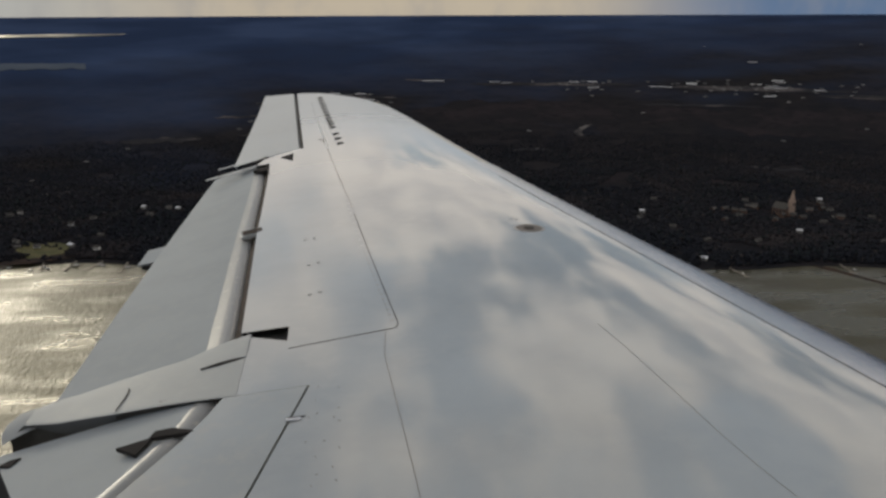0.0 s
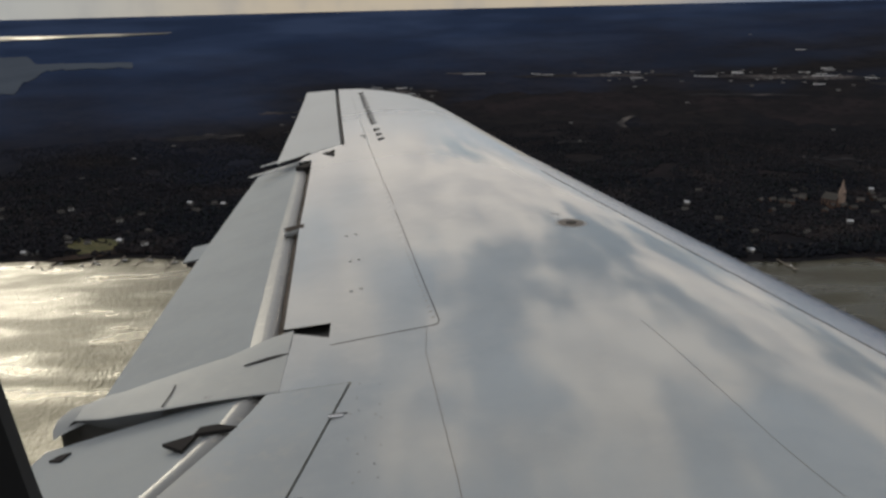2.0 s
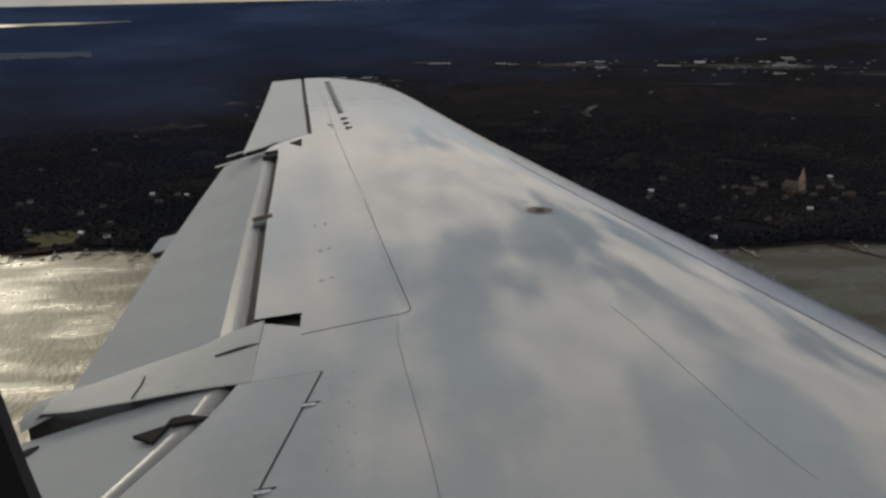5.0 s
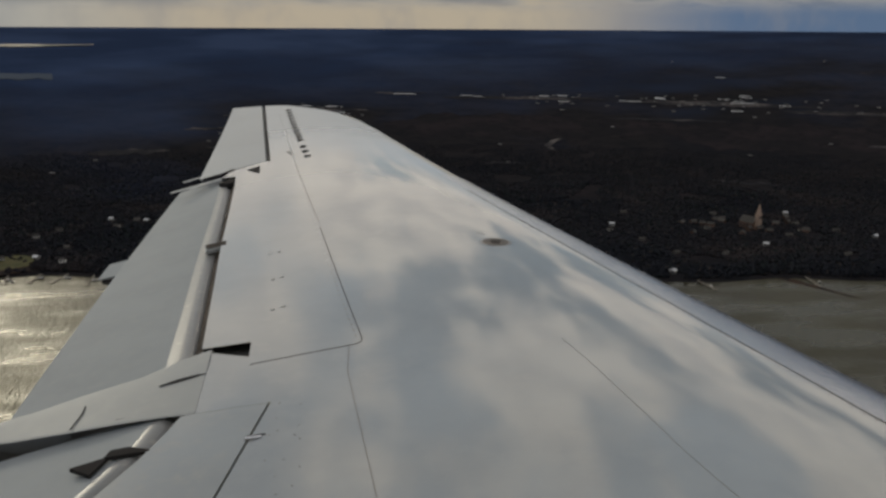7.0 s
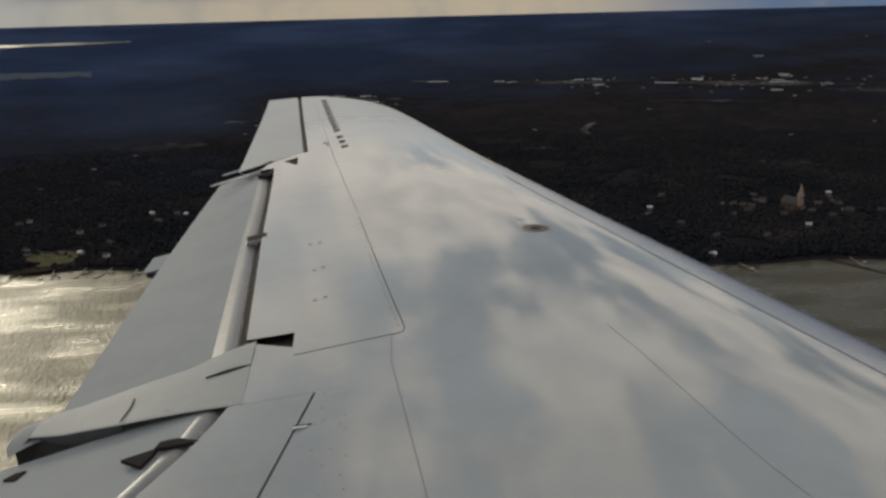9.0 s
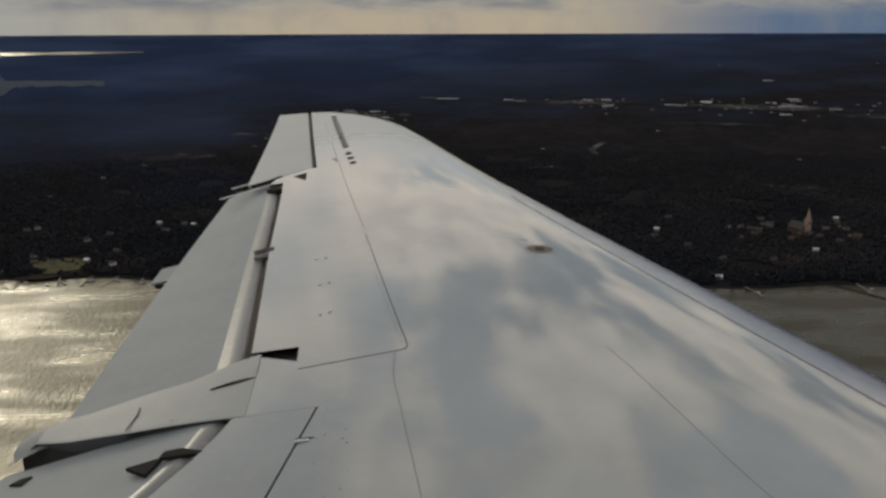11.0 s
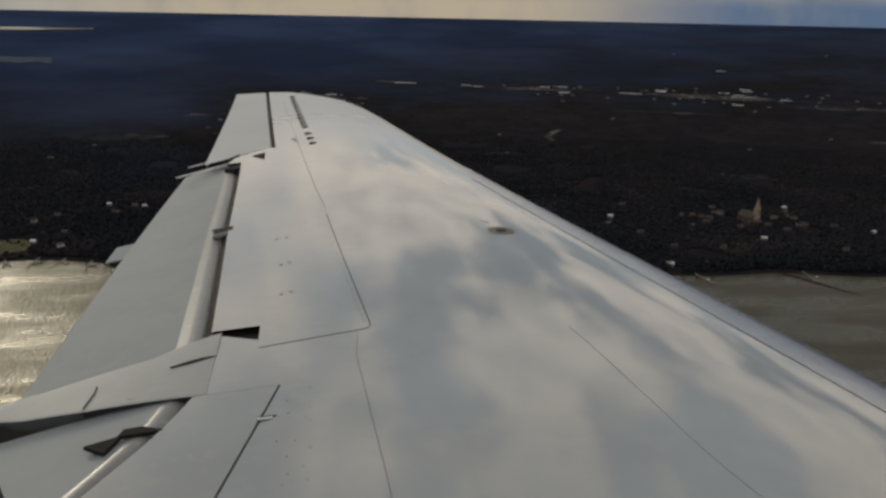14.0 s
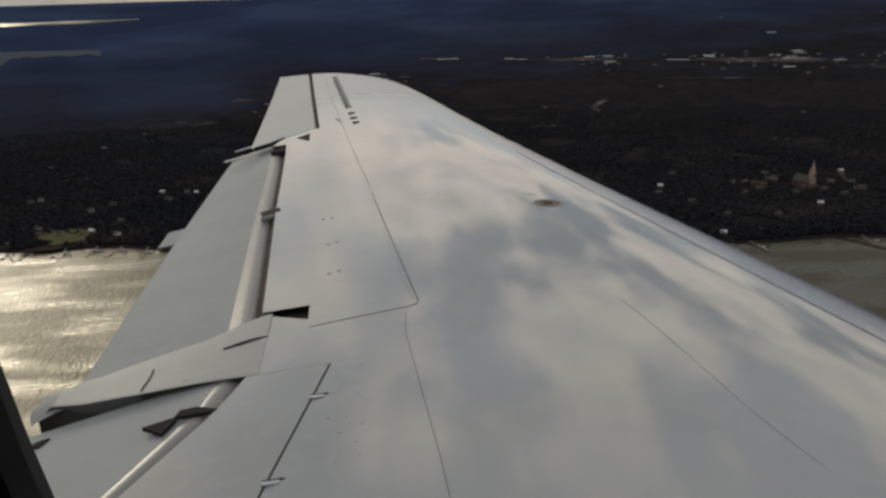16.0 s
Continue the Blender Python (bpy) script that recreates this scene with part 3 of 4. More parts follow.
on_wing("fairing_flank", loft(flank), FLANKP, None, "grey inboard flank of the fairing, painted darker for its shade")
# inner wall, its shade painted by the dark material
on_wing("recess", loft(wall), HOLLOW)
# rounded tail of the fairing that droops with the flaps
tail = [[(-1.03, 2.815, -1.415), (-1.05, 2.86, -1.4), (-1.06, 2.93, -1.402)],
        [(-1.10, 2.795, -1.434), (-1.115, 2.86, -1.412), (-1.112, 2.925, -1.408)],
        [(-1.14, 2.768, -1.444), (-1.155, 2.83, -1.424), (-1.155, 2.905, -1.416)],
        [(-1.165, 2.745, -1.454), (-1.182, 2.79, -1.438), (-1.184, 2.85, -1.430)]]
on_wing("fairing_tail", loft(tail), FAIRING, None, "rounded grey tail of the flap fairing", True)
plate("fairing_root", [(-0.2125, 3.0105), (-0.2125, 3.10), (-0.402, 3.222), (-0.402, 3.0105)], -0.003, 0.05, PAINT)
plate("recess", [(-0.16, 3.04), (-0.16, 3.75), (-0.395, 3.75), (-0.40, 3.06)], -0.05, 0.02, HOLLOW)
# slot and notch shade laid on as thin dark plates
plate("slot", [(-0.36, 2.985), (-0.40, 2.966), (-0.455, 2.948), (-0.52, 2.936), (-0.45, 2.972), (-0.40, 2.986)], 0.004, 0.006, GAP, "dark plate painting the shade of a narrow drain slot")
plate("flap_bracket", [(-0.606, 2.450), (-0.596, 2.492), (-0.543, 2.496), (-0.472, 2.456), (-0.472, 2.446)], 0.001, 0.012, GAP, "dark inner flap hinge bracket")
plate("recess", [(-0.594, 2.462), (-0.702, 2.426), (-0.629, 2.362)], -0.0035, 0.012, GAP)
on_wing("recess", prism(bmesh.new(), [(-1.140, 2.628), (-1.108, 2.65), (-1.072, 2.65), (-1.092, 2.60)], lambda x, y: -1.287 + (x + 0.42) * 0.256 + 0.004, lambda x, y: -1.287 + (x + 0.42) * 0.256 - 0.01), GAP)
strip("fairing_seam", [(-0.769, 2.901), (-0.765, 2.84), (-0.777, 2.727)], 0.0035, SEAM, -0.012)
strip("fairing_seam", [(-0.629, 2.731), (-0.521, 2.717), (-0.524, 2.675)], 0.002, FAINT, -0.006)

# seams, hatches and fittings
strip("panel_seam", [(0.224, 3.12), (0.092, 4.896)], 0.0045)
strip("panel_seam", [(0.085, 5.05), (-0.072, 6.715)], 0.004, FAINT)
strip("panel_seam", [(0.224, 3.12), (0.215, 3.085), (0.19, 3.072), (-0.204, 3.012)], 0.004)
strip("panel_seam", [(-0.072, 6.75), (-0.086, 6.908), (-0.241, 8.531)], 0.008, PANEL, 0.004)
strip("panel_seam", [(0.17, 3.06), (0.152, 2.835), (0.187, 1.967), (0.20, 1.2)], 0.0022, FAINT)
strip("panel_seam", [(0.974, 2.91), (1.0, 2.713), (1.018, 2.50), (1.038, 2.25), (1.055, 2.003), (1.071, 1.855), (1.090, 1.723), (1.104, 1.629)], 0.0009, PALE)
strip("panel_mark", [(0.964, 4.552), (1.002, 4.518)], 0.012, PALE)
# strip painted dark for the shade between the fixed shroud and the flap's nose
rows = []
for i in range(23):
    y = 3.26 + 3.2 * i / 22
    x = lerp(SHROUD, y)
    wave = 0.003 * noise.noise(Vector((y * 6.0, 0.0, 4.0)))
    rows.append([(x + 0.002, y, top_z(x, y) - 0.010), (x - 0.012 + wave, y, top_z(x, y) - 0.035), (x - 0.036 + wave, y, top_z(x, y) - 0.064)])
on_wing("shroud_gap", loft(rows), BROWN, None, "dark strip painting the shaded gap ahead of the flap")
strip("aileron_gap", [(x, y) for y, x in [(6.89, -0.283), (8.80, -0.399)]], 0.024, SEAM, -0.018)
strip("leading_edge_seam", [(lead_x(y) - SEAM_Q * (lead_x(y) - trail_x(y)), y) for y in (0.3, 1.5, 2.5, 3.2, 3.6, 4.4, 5.0, 5.7)], 0.006)


def disc(name, x, y, r, h, mat, label="", parent=None):
    bm = bmesh.new()
    bmesh.ops.create_cone(bm, cap_ends=True, segments=28, radius1=r, radius2=r * 0.94, depth=h)
    tilt = Vector((-(top_z(x + 0.02, y) - top_z(x - 0.02, y)) / 0.04, -(top_z(x, y + 0.02) - top_z(x, y - 0.02)) / 0.04, 1)).to_track_quat("Z", "Y").to_matrix().to_4x4()
    bmesh.ops.transform(bm, matrix=Matrix.Translation((x, y, top_z(x, y))) @ tilt, verts=bm.verts)
    return on_wing(name, bm, mat, parent, label)


disc("fuel_cap", 1.029, 4.334, 0.076, 0.006, CAPM, "round brown fuel filler cap")
disc("cap_ring", 1.029, 4.334, 0.090, 0.003, STEEL)
disc("cap_latch", 1.029, 4.334, 0.03, 0.012, SEAM)
for x, y in ((-0.153, 4.036), (-0.109, 4.054), (-0.139, 3.599), (-0.094, 3.619), (-0.187, 4.488), (-0.135, 4.497)):
    disc("spoiler_bolt", x, y, 0.010, 0.004, PALE)
for i in range(16):
    f = i / 15
    disc("rivet", 0.201 - 0.075 * f, 3.16 + 0.98 * f, 0.0055, 0.002, FAINT)
for i in range(18):
    f = i / 17
    disc("rivet", 0.115 - 0.13 * f, 4.25 + 1.9 * f, 0.004, 0.002, PALE)
for i in range(16):
    disc("rivet", -0.03 + random.uniform(-0.13, 0.03), 2.0 + 0.04 * i + random.uniform(-0.05, 0.05), 0.0022, 0.003, FAINT)

# vortex generators in two groups
for i in range(14):
    y = 8.66 - 1.17 * i / 10 if i < 11 else 7.24 - 0.17 * (i - 11)
    x = lerp([(6.85, 0.034), (8.7, -0.158)], y)
    bm = bmesh.new()
    box(bm, -0.026, 0.026, -0.003, 0.003, 0.0, 0.010, pose(x, y, top_z(x, y), 0, 0, 22))
    box(bm, -0.028, 0.028, -0.016, 0.016, -0.003, 0.0025, pose(x, y, top_z(x, y), 0, 0, 22))
    on_wing("vortex_generator", bm, SEAM, None, "small dark vortex generator blade")
# dark plates stand in for the shade at the flap and aileron ends
plate("flap_end_gap", [(-0.345, 6.725), (-0.341, 6.51), (-0.44, 6.65)], 0.004, 0.006, GAP)
plate("recess", [(-0.63, 6.385), (-0.488, 6.498), (-0.50, 6.37), (-0.561, 6.34)], -0.006, 0.03, GAP)
plate("aileron_end_gap", [(-0.735, 6.54), (-0.64, 6.635), (-0.545, 6.745), (-0.54, 6.70), (-0.64, 6.60)], 0.004, 0.006, GAP)

rows = []
for k in range(9):
    f = k / 8
    x, y = 0.30 + 0.30 * f, 8.545 - 0.38 * f
    w = 0.022 * math.sin(math.pi * (0.15 + 0.8 * f))
    rows.append([(x + w * 0.5 * c, y + w * 1.2 * c, top_z(min(x, lead_x(y) - 0.01), y) - 0.012 + 0.02 * d * math.sin(math.pi * f)) for c, d in ((-1, 0), (-0.5, 0.8), (0.2, 1), (0.9, 0.6), (1, -0.6))])
on_wing("tip_lamp", loft(rows), LENS, None, "brownish clear wingtip lamp cover", True)
for x, y in ((-0.125, 7.09), (-0.105, 7.03)):
    bm = bmesh.new()
    box(bm, -0.022, 0.022, -0.007, 0.007, 0.0, 0.003, pose(x, y, top_z(x, y), 0, 0, -20 if y > 7.05 else 60))
    on_wing("hinge_latch", bm, FAINT)
for y in (7.6, 8.3, 8.75):
    x = lerp([(6.698, -0.789), (9.0, -0.715)], y)
    bm = bmesh.new()
    bmesh.ops.create_cone(bm, segments=6, radius1=0.006, radius2=0.003, depth=0.10, cap_ends=True, matrix=pose(x - 0.03, y, top_z(x, y) - 0.01, 0, -90, 0))
    on_wing("static_wick", bm, SEAM, None, "thin dark static discharge wick")
for i in range(34):
    y = 1.9 + 0.05 * i
    disc("screw", lead_x(y) - (SEAM_Q + 0.006) * (lead_x(y) - trail_x(y)), y, 0.003, 0.002, FAINT)

# small clips at the spoiler hinge
for x, y in ((-0.147, 2.417), (-0.253, 1.96)):
    bm = bmesh.new()
    box(bm, -0.024, 0.024, -0.008, 0.008, 0.0, 0.004, pose(x - 0.01, y, top_z(x, y), 0, 0, 8))
    on_wing("hinge_clip", bm, METAL, None, "small bright hinge clip")
    bm = bmesh.new()
    box(bm, -0.032, 0.03, -0.005, 0.005, 0.0, 0.003, pose(x, y + 0.013, top_z(x, y), 0, 0, 8))
    on_wing("clip_slot", bm, GAP)


def bar(name, a, b, w, h, mat, label=""):
    """A bar from a to b, w wide and h deep, its top along the line."""
    a, b = Vector(a), Vector(b)
    d = b - a
    side = Vector((-d.y, d.x, 0)).normalized() * w / 2
    down = Vector((0, 0, -h))
    bm = bmesh.new()
    v = [bm.verts.new(p) for p in (a + side * 0.5, b + side, b - side, a - side * 0.5, a + side * 0.5 + down * 0.4, b + side + down, b - side + down, a - side * 0.5 + down * 0.4)]
    for f in ((0, 1, 2, 3), (7, 6, 5, 4), (0, 4, 5, 1), (1, 5, 6, 2), (2, 6, 7, 3), (3, 7, 4, 0)):
        bm.faces.new([v[i] for i in f])
    bmesh.ops.recalc_face_normals(bm, faces=bm.faces[:])
    bmesh.ops.bevel(bm, geom=bm.edges[:], offset=0.004, segments=1, affect="EDGES")
    return on_wing(name, bm, mat, None, label)


bar("flap_track_arm", (-0.922, 6.60, -1.205), (-0.60, 6.81, -1.147), 0.05, 0.008, PANEL, "grey arm at the flap's outer end")
bar("flap_track_arm", (-0.975, 6.33, -1.235), (-0.55, 6.60, -1.158), 0.065, 0.006, PANEL)
plate("flap_bracket", [(-0.572, 4.846), (-0.444, 4.884), (-0.432, 4.765), (-0.553, 4.727)], -0.004, 0.02, PANEL, "pale edge of the flap hinge bracket")
plate("bracket_pad", [(-0.562, 4.828), (-0.450, 4.862), (-0.441, 4.786), (-0.548, 4.752)], 0.001, 0.004, BROWN, "dark brown face of the flap hinge bracket")
on_wing("flap_tab", prism(bmesh.new(), [(-1.00, 5.14), (-1.14, 5.026), (-1.149, 4.756), (-1.02, 4.84)], lambda x, y: -1.415 + 0.05 * (y - 4.81), lambda x, y: -1.424 + 0.05 * (y - 4.81)), FLAP, None, "small fairing on the flap's trailing edge")
# dark wedge added for the shade below the tab
on_wing("tab_underside", prism(bmesh.new(), [(-1.13, 4.775), (-1.04, 4.85), (-1.04, 4.74)], lambda x, y: -1.4245, lambda x, y: -1.45), GAP)

# ---- cabin side with its window ----


def rounded(x0, x1, z0, z1, r, n=8):
    pts = []
    for cx, cz, a in ((x1 - r, z1 - r, 0), (x0 + r, z1 - r, 90), (x0 + r, z0 + r, 180), (x1 - r, z0 + r, 270)):
        pts += [(cx + r * math.cos(radians(a + 90 * k / n)), cz + r * math.sin(radians(a + 90 * k / n))) for k in range(n + 1)]
    return [(x - 0.2 * (z + 0.25), z) for x, z in pts]      # the window leans with the fuselage frames


WX0, WX1, WZ0, WZ1 = -0.206, 0.62, -0.62, 0.26
BODY_R, BODY_Y, BODY_Z = 1.22, -0.695, -0.10      # fuselage tube


def side(x, z, y):
    """A point on the tube's side wall; y is its place where the wall stands upright."""
    return (x, y - BODY_R + math.sqrt(BODY_R ** 2 - (z - BODY_Z) ** 2), z)


def edge(n=9):
    """The outline of the wall panel, in step with the window's outline."""
    x0, x1, z0, z1 = -2.4, 3.0, -0.70, 0.50
    pts = []
    for k in range(4):
        cx, cz = ((x1, z1), (x0, z1), (x0, z0), (x1, z0))[k]
        for i in range(n):
            f = (i - (n - 1) / 2) / ((n - 1) / 2) * 0.5
            sx, sz = ((1, 1), (-1, 1), (-1, -1), (1, -1))[k]
            w, h = x1 - x0, z1 - z0
            pts.append((cx - sx * w * abs(f), cz) if (f > 0) == (k % 2 == 0) else (cx, cz - sz * h * abs(f)))
    return pts


frame_in = rounded(WX0 - 0.03, WX1 + 0.03, WZ0 - 0.03, WZ1 + 0.03, 0.36)
rows = [[side(x, z, 0.45) for x, z in edge()], [side(x, z, 0.45) for x, z in frame_in], [side(x, z, 0.525) for x, z in frame_in], [side(x, z, 0.525) for x, z in edge()]]
tagged(part("cabin_wall", loft(rows, True), LINING, None, "", True), "pale cabin side wall round the aircraft window", "wall", kind="structure")
rows = []
lo, hi = math.asin((-0.70 - BODY_Z) / BODY_R), math.asin((0.50 - BODY_Z) / BODY_R)
for r in (BODY_R, BODY_R - 0.075):
    for x in (-2.4, 3.0) if r == BODY_R else (3.0, -2.4):
        rows.append([(x, BODY_Y + r * math.cos(hi + (2 * math.pi + lo - hi) * k / 48), BODY_Z + r * math.sin(hi + (2 * math.pi + lo - hi) * k / 48)) for k in range(49)])
tagged(part("cabin_shell", loft(rows), LINING, None, "", True), "rounded pale aircraft cabin shell", "cabin", kind="structure")
window = tagged(empty("window_1", (0.07, 0.465, 0.0)), "oval aircraft window with a dark surround", "window", kind="structure")
rows = []
for grow, y in ((0.034, 0.444), (0.02, 0.439), (0.006, 0.447), (0.0, 0.465), (0.004, 0.485), (0.05, 0.524)):
    rows.append([(x - 0.07, side(x, z, y)[1] - 0.465, z) for x, z in rounded(WX0 - grow, WX1 + grow, WZ0 - grow, WZ1 + grow, 0.34 + grow)])
part("window_surround", loft(rows, True), TRIM, window, "dark rubber and plastic window surround", True)
for name, x in (("cabin_wall_rear", -2.43), ("cabin_wall_front", 3.03)):
    bm = bmesh.new()
    bmesh.ops.create_cone(bm, cap_ends=True, segments=48, radius1=BODY_R, radius2=BODY_R, depth=0.05, matrix=pose(x, BODY_Y, BODY_Z, 0, 90, 0))
    tagged(part(name, bm, LINING), "plain pale cabin bulkhead", "cabin", kind="structure")
bm = bmesh.new()
box(bm, -2.39, 2.99, -1.40, 0.0, -1.08, -1.04)
tagged(part("cabin_floor", bm, TRIM), "dark cabin floor", "floor", kind="structure")



def straighten(p):
    """The wing's even upward slope towards the tip, in place of its bow."""
    y = max(p.y, 1.6)
    return p * ((-1.245 - 2.5 * SLOPE) / (spar_z(y) - SLOPE * y))


SLOPE = 0.035
bpy.context.view_layer.update()
done = set()
for ob in wing.children_recursive:
    if ob.type == "MESH" and ob.data.name not in done:
        done.add(ob.data.name)
        m = ob.matrix_world.copy()
        back = m.inverted()
        for v in ob.data.vertices:
            v.co = back @ straighten(m @ v.co)
        ob.data.update()

for ob in [o for o in scene.objects if o.parent is None and o.type in ("MESH", "EMPTY")]:
    ob.matrix_basis = ATTITUDE @ ob.matrix_basis

# ---- river and land far below ----
WATER_Z, LAND_Z, RIM = -320.0, -317.6, 4950.0


def shore_y(x):
    return 1052 - 0.12 * x + 21 * math.sin(x / 240 + 2.2) + 11 * math.sin(x / 83 + 0.4) + 5 * math.sin(x / 30)


def land_z(x, y):
    """Flat by the river, then rising gently to the horizon."""
    r = math.hypot(x, y)
    u = r - 1800
    return LAND_Z + (0.0 if u < 0 else 0.0955 * u * u / (u + 110) if u < 900 else 0.0955 * u - 9.37)


rows = []
for k in range(361):
    a = radians(-180 + 1.0 * k)
    c, s = math.cos(a), math.sin(a)
    if c > 0.12:
        rs = 1052 / c
        for _ in range(8):
            rs = shore_y(rs * s) / c
    elif c < -0.12:
        rs = 900 / -c
    else:
        rs = 4700
    rs = min(rs, 4700)
    ring = [(0, 0, -340), (s * rs * 0.8, c * rs * 0.8, -334), (s * (rs - 22), c * (rs - 22), -325), (s * (rs - 2.4), c * (rs - 2.4), -320.8), (s * rs, c * rs, -319.0)]
    span = RIM - rs
    for i in range(1, 64):
        r = rs + span * (i / 63) ** 1.6 + 8 * (1 - i / 63)
        x, y = s * r, c * r
        ring.append((x, y, land_z(x, y)))
    rows.append(ring)
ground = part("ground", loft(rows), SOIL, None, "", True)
tagged(ground, "dark winter woodland reaching to a blue horizon", "ground", kind="structure")

bm = bmesh.new()
bmesh.ops.create_circle(bm, cap_ends=True, segments=96, radius=4900)
bmesh.ops.translate(bm, verts=bm.verts, vec=(0, 0, WATER_Z))
tagged(part("water", bm, WATER), "wide muddy river glittering with low sun", "river", kind="structure")


def sheet(name, az0, az1, r0, r1, mat, label, wob, category, lift=0.6, n=40):
    """A flat patch on the land between two bearings and two ranges, with ragged sides."""
    rows = []
    for i in range(n + 1):
        a = radians(az0 + (az1 - az0) * i / n)
        taper = min(1.0, (n - i + 0.4) / (n * 0.35), (i + 0.4) / (n * 0.2)) ** 0.6
        mid = (r0 + r1) / 2 + wob * noise.noise(Vector((i * 0.21, r0, az0)))
        half = (r1 - r0) / 2 * taper * (1 + 0.6 * noise.noise(Vector((i * 0.43, az0, r1)))) + 1
        row = []
        for k in range(13):
            r = mid - half + 2 * half * k / 12
            x, y = r * math.sin(a), r * math.cos(a)
            row.append((x, y, land_z(x, y) + lift))
        rows.append(row)
    return tagged(part(name, loft(rows), mat), label, category, kind="structure")




def ease(v, lo, hi):
    u = min(1.0, max(0.0, (v - lo) / (hi - lo)))
    return u * u * (3 - 2 * u)


def bay():
    """A wide bay with coves along its near side and a narrow inlet at its end."""
    rows = []
    for i in range(161):
        b = -48 + 32.5 * i / 160
        cove = 26 * noise.noise(Vector((b * 1.1, 0.3, 5))) + 16 * noise.noise(Vector((b * 3.7, 2.1, 8)))
        far = 3600 - 210 * ease(b, -21.4, -20.9) - 40 * ease(b, -20.9, -15.5) + cove * 0.5
        near = 2610 + 210 * ease(b, -23.6, -23.1) + 190 * ease(b, -22.4, -21.8) + 220 * ease(b, -21.8, -20.3) + cove * 2.0
        near = min(near, far - 2 - 80 * (1 - ease(b, -21.5, -15.5)) ** 1.5)
        row = []
        for k in range(13):
            r = near + (far - near) * k / 12
            x, y = r * math.sin(radians(b)), r * math.cos(radians(b))
            row.append((x, y, land_z(x, y) + 2.0))
        rows.append(row)
    return tagged(part("water_bay", loft(rows), BAY), "pale grey bay beyond the woods", "water", kind="structure")


bay()
sheet("water_far", -50, -13.0, 4080, 4230, FARWATER, "thin bright strip of distant water", 25, "water", 4)
for a0, a1, r0, r1 in ((9.0, 20.0, 2770, 2820), (22.0, 33.0, 2730, 2800), (-3.0, 4.0, 2560, 2590), (4.5, 8.0, 2860, 2880), (31.0, 40.0, 2660, 2720), (20.0, 28.0, 2480, 2505), (-14.0, -9.0, 2080, 2130), (-8.0, -5.5, 2330, 2350), (-19.0, -16.0, 1640, 1660), (12.0, 15.0, 1930, 1945), (27.0, 33.0, 1830, 1850), (36.0, 44.0, 2250, 2290)):
    sheet("field", a0, a1, r0, r1, FIELD, "pale open ground beside the town", 18, "field", 1.2, 30)
for a0, a1, r0, r1 in ((5.0, 26.0, 2230, 2520), (24.0, 46.0, 2160, 2500), (-6.0, 7.0, 2100, 2260), (14.0, 40.0, 1600, 1720)):
    sheet("heath", a0, a1, r0, r1, HEATH, "reddish brown winter heath among the woods", 60, "heath", 0.5, 40)
sheet("lawn", -20.8, -17.6, 1215, 1290, LAWN, "yellow winter lawn above the river bank", 25, "lawn", 0.8, 16)
sheet("bank", -22.0, -17.2, 1186, 1208, BANK, "reddish clay bank at the water", 6, "bank", 1.0, 16)
rows = []
for k in range(15):
    u = k / 14
    x, y = 608 + 52 * u, 976 - 104 * u
    w = (9 - 6 * u) * (1 + 0.7 * noise.noise(Vector((k * 0.6, 2, 4)))) * min(1, (14 - k) / 3 + 0.1)
    rows.append([(x - w, y - w * 0.5, WATER_Z - 0.3), (x - w * 0.5, y, WATER_Z + 0.5), (x + w * 0.5, y, WATER_Z + 0.5), (x + w, y + w * 0.5, WATER_Z - 0.3)])
tagged(part("mud_spit", loft(rows), BANK), "dark muddy spit reaching into the river", "spit", kind="structure")


def track(points, width, label):
    """A pale cutting through the woods along points given as bearing and range."""
    rows = []
    for (a0, r0), (a1, r1) in zip(points, points[1:]):
        for k in range(7):
            a, r = radians(a0 + (a1 - a0) * k / 6), r0 + (r1 - r0) * k / 6
            w = width / 2 / r
            rows.append([(r * math.sin(a + u), r * math.cos(a + u), land_z(r * math.sin(a + u), r * math.cos(a + u)) + 1.6) for u in (-w, w)])
    return tagged(part("road", loft(rows), ROAD), label, "road", kind="structure")


track([(3.6, 2180), (3.0, 2330), (2.2, 2520)], 20, "pale straight cutting through the woods")
track([(16.5, 2080), (16.2, 2120), (16.6, 2180), (17.2, 2215)], 17, "pale bend of a country road")

# ---- woods ----
rng = np.random.default_rng(5)
ICO_V = np.array([(1, 0, 0), (-0.5, 0.87, 0), (-0.5, -0.87, 0), (0.3, -0.2, 0.8), (-0.3, 0.3, 1.0), (0, 0, -0.9)])
ICO_F = np.array([(0, 1, 4), (0, 4, 3), (1, 2, 4), (2, 3, 4), (2, 0, 3), (1, 0, 5), (2, 1, 5), (0, 2, 5)])


def woodland(name, spots, mat, label):
    """spots: x, y, z, width, height of each crown; joined into one mesh of ragged upright clumps."""
    p = np.array(spots)
    n, k = len(p), len(ICO_V)
    v = ICO_V[None] * (1 + rng.uniform(-0.4, 0.4, (n, k, 1)))
    v = v * np.stack((p[:, 3], p[:, 3], p[:, 4] * 0.5), 1)[:, None] + np.stack((p[:, 0], p[:, 1], p[:, 2] + p[:, 4] * 0.35), 1)[:, None]
    v[:, :, :2] += rng.uniform(-0.5, 0.5, (n, k, 2)) * p[:, None, 3:4]
    f = ICO_F[None] + (np.arange(n) * k)[:, None, None]
    me = bpy.data.meshes.new(name)
    me.from_pydata(v.reshape(-1, 3).tolist(), [], f.reshape(-1, 3).tolist())
    return tagged(finish(name, me, mat, None, "", True), label, "woods", kind="stuff")


CHURCH = (700, 1250)


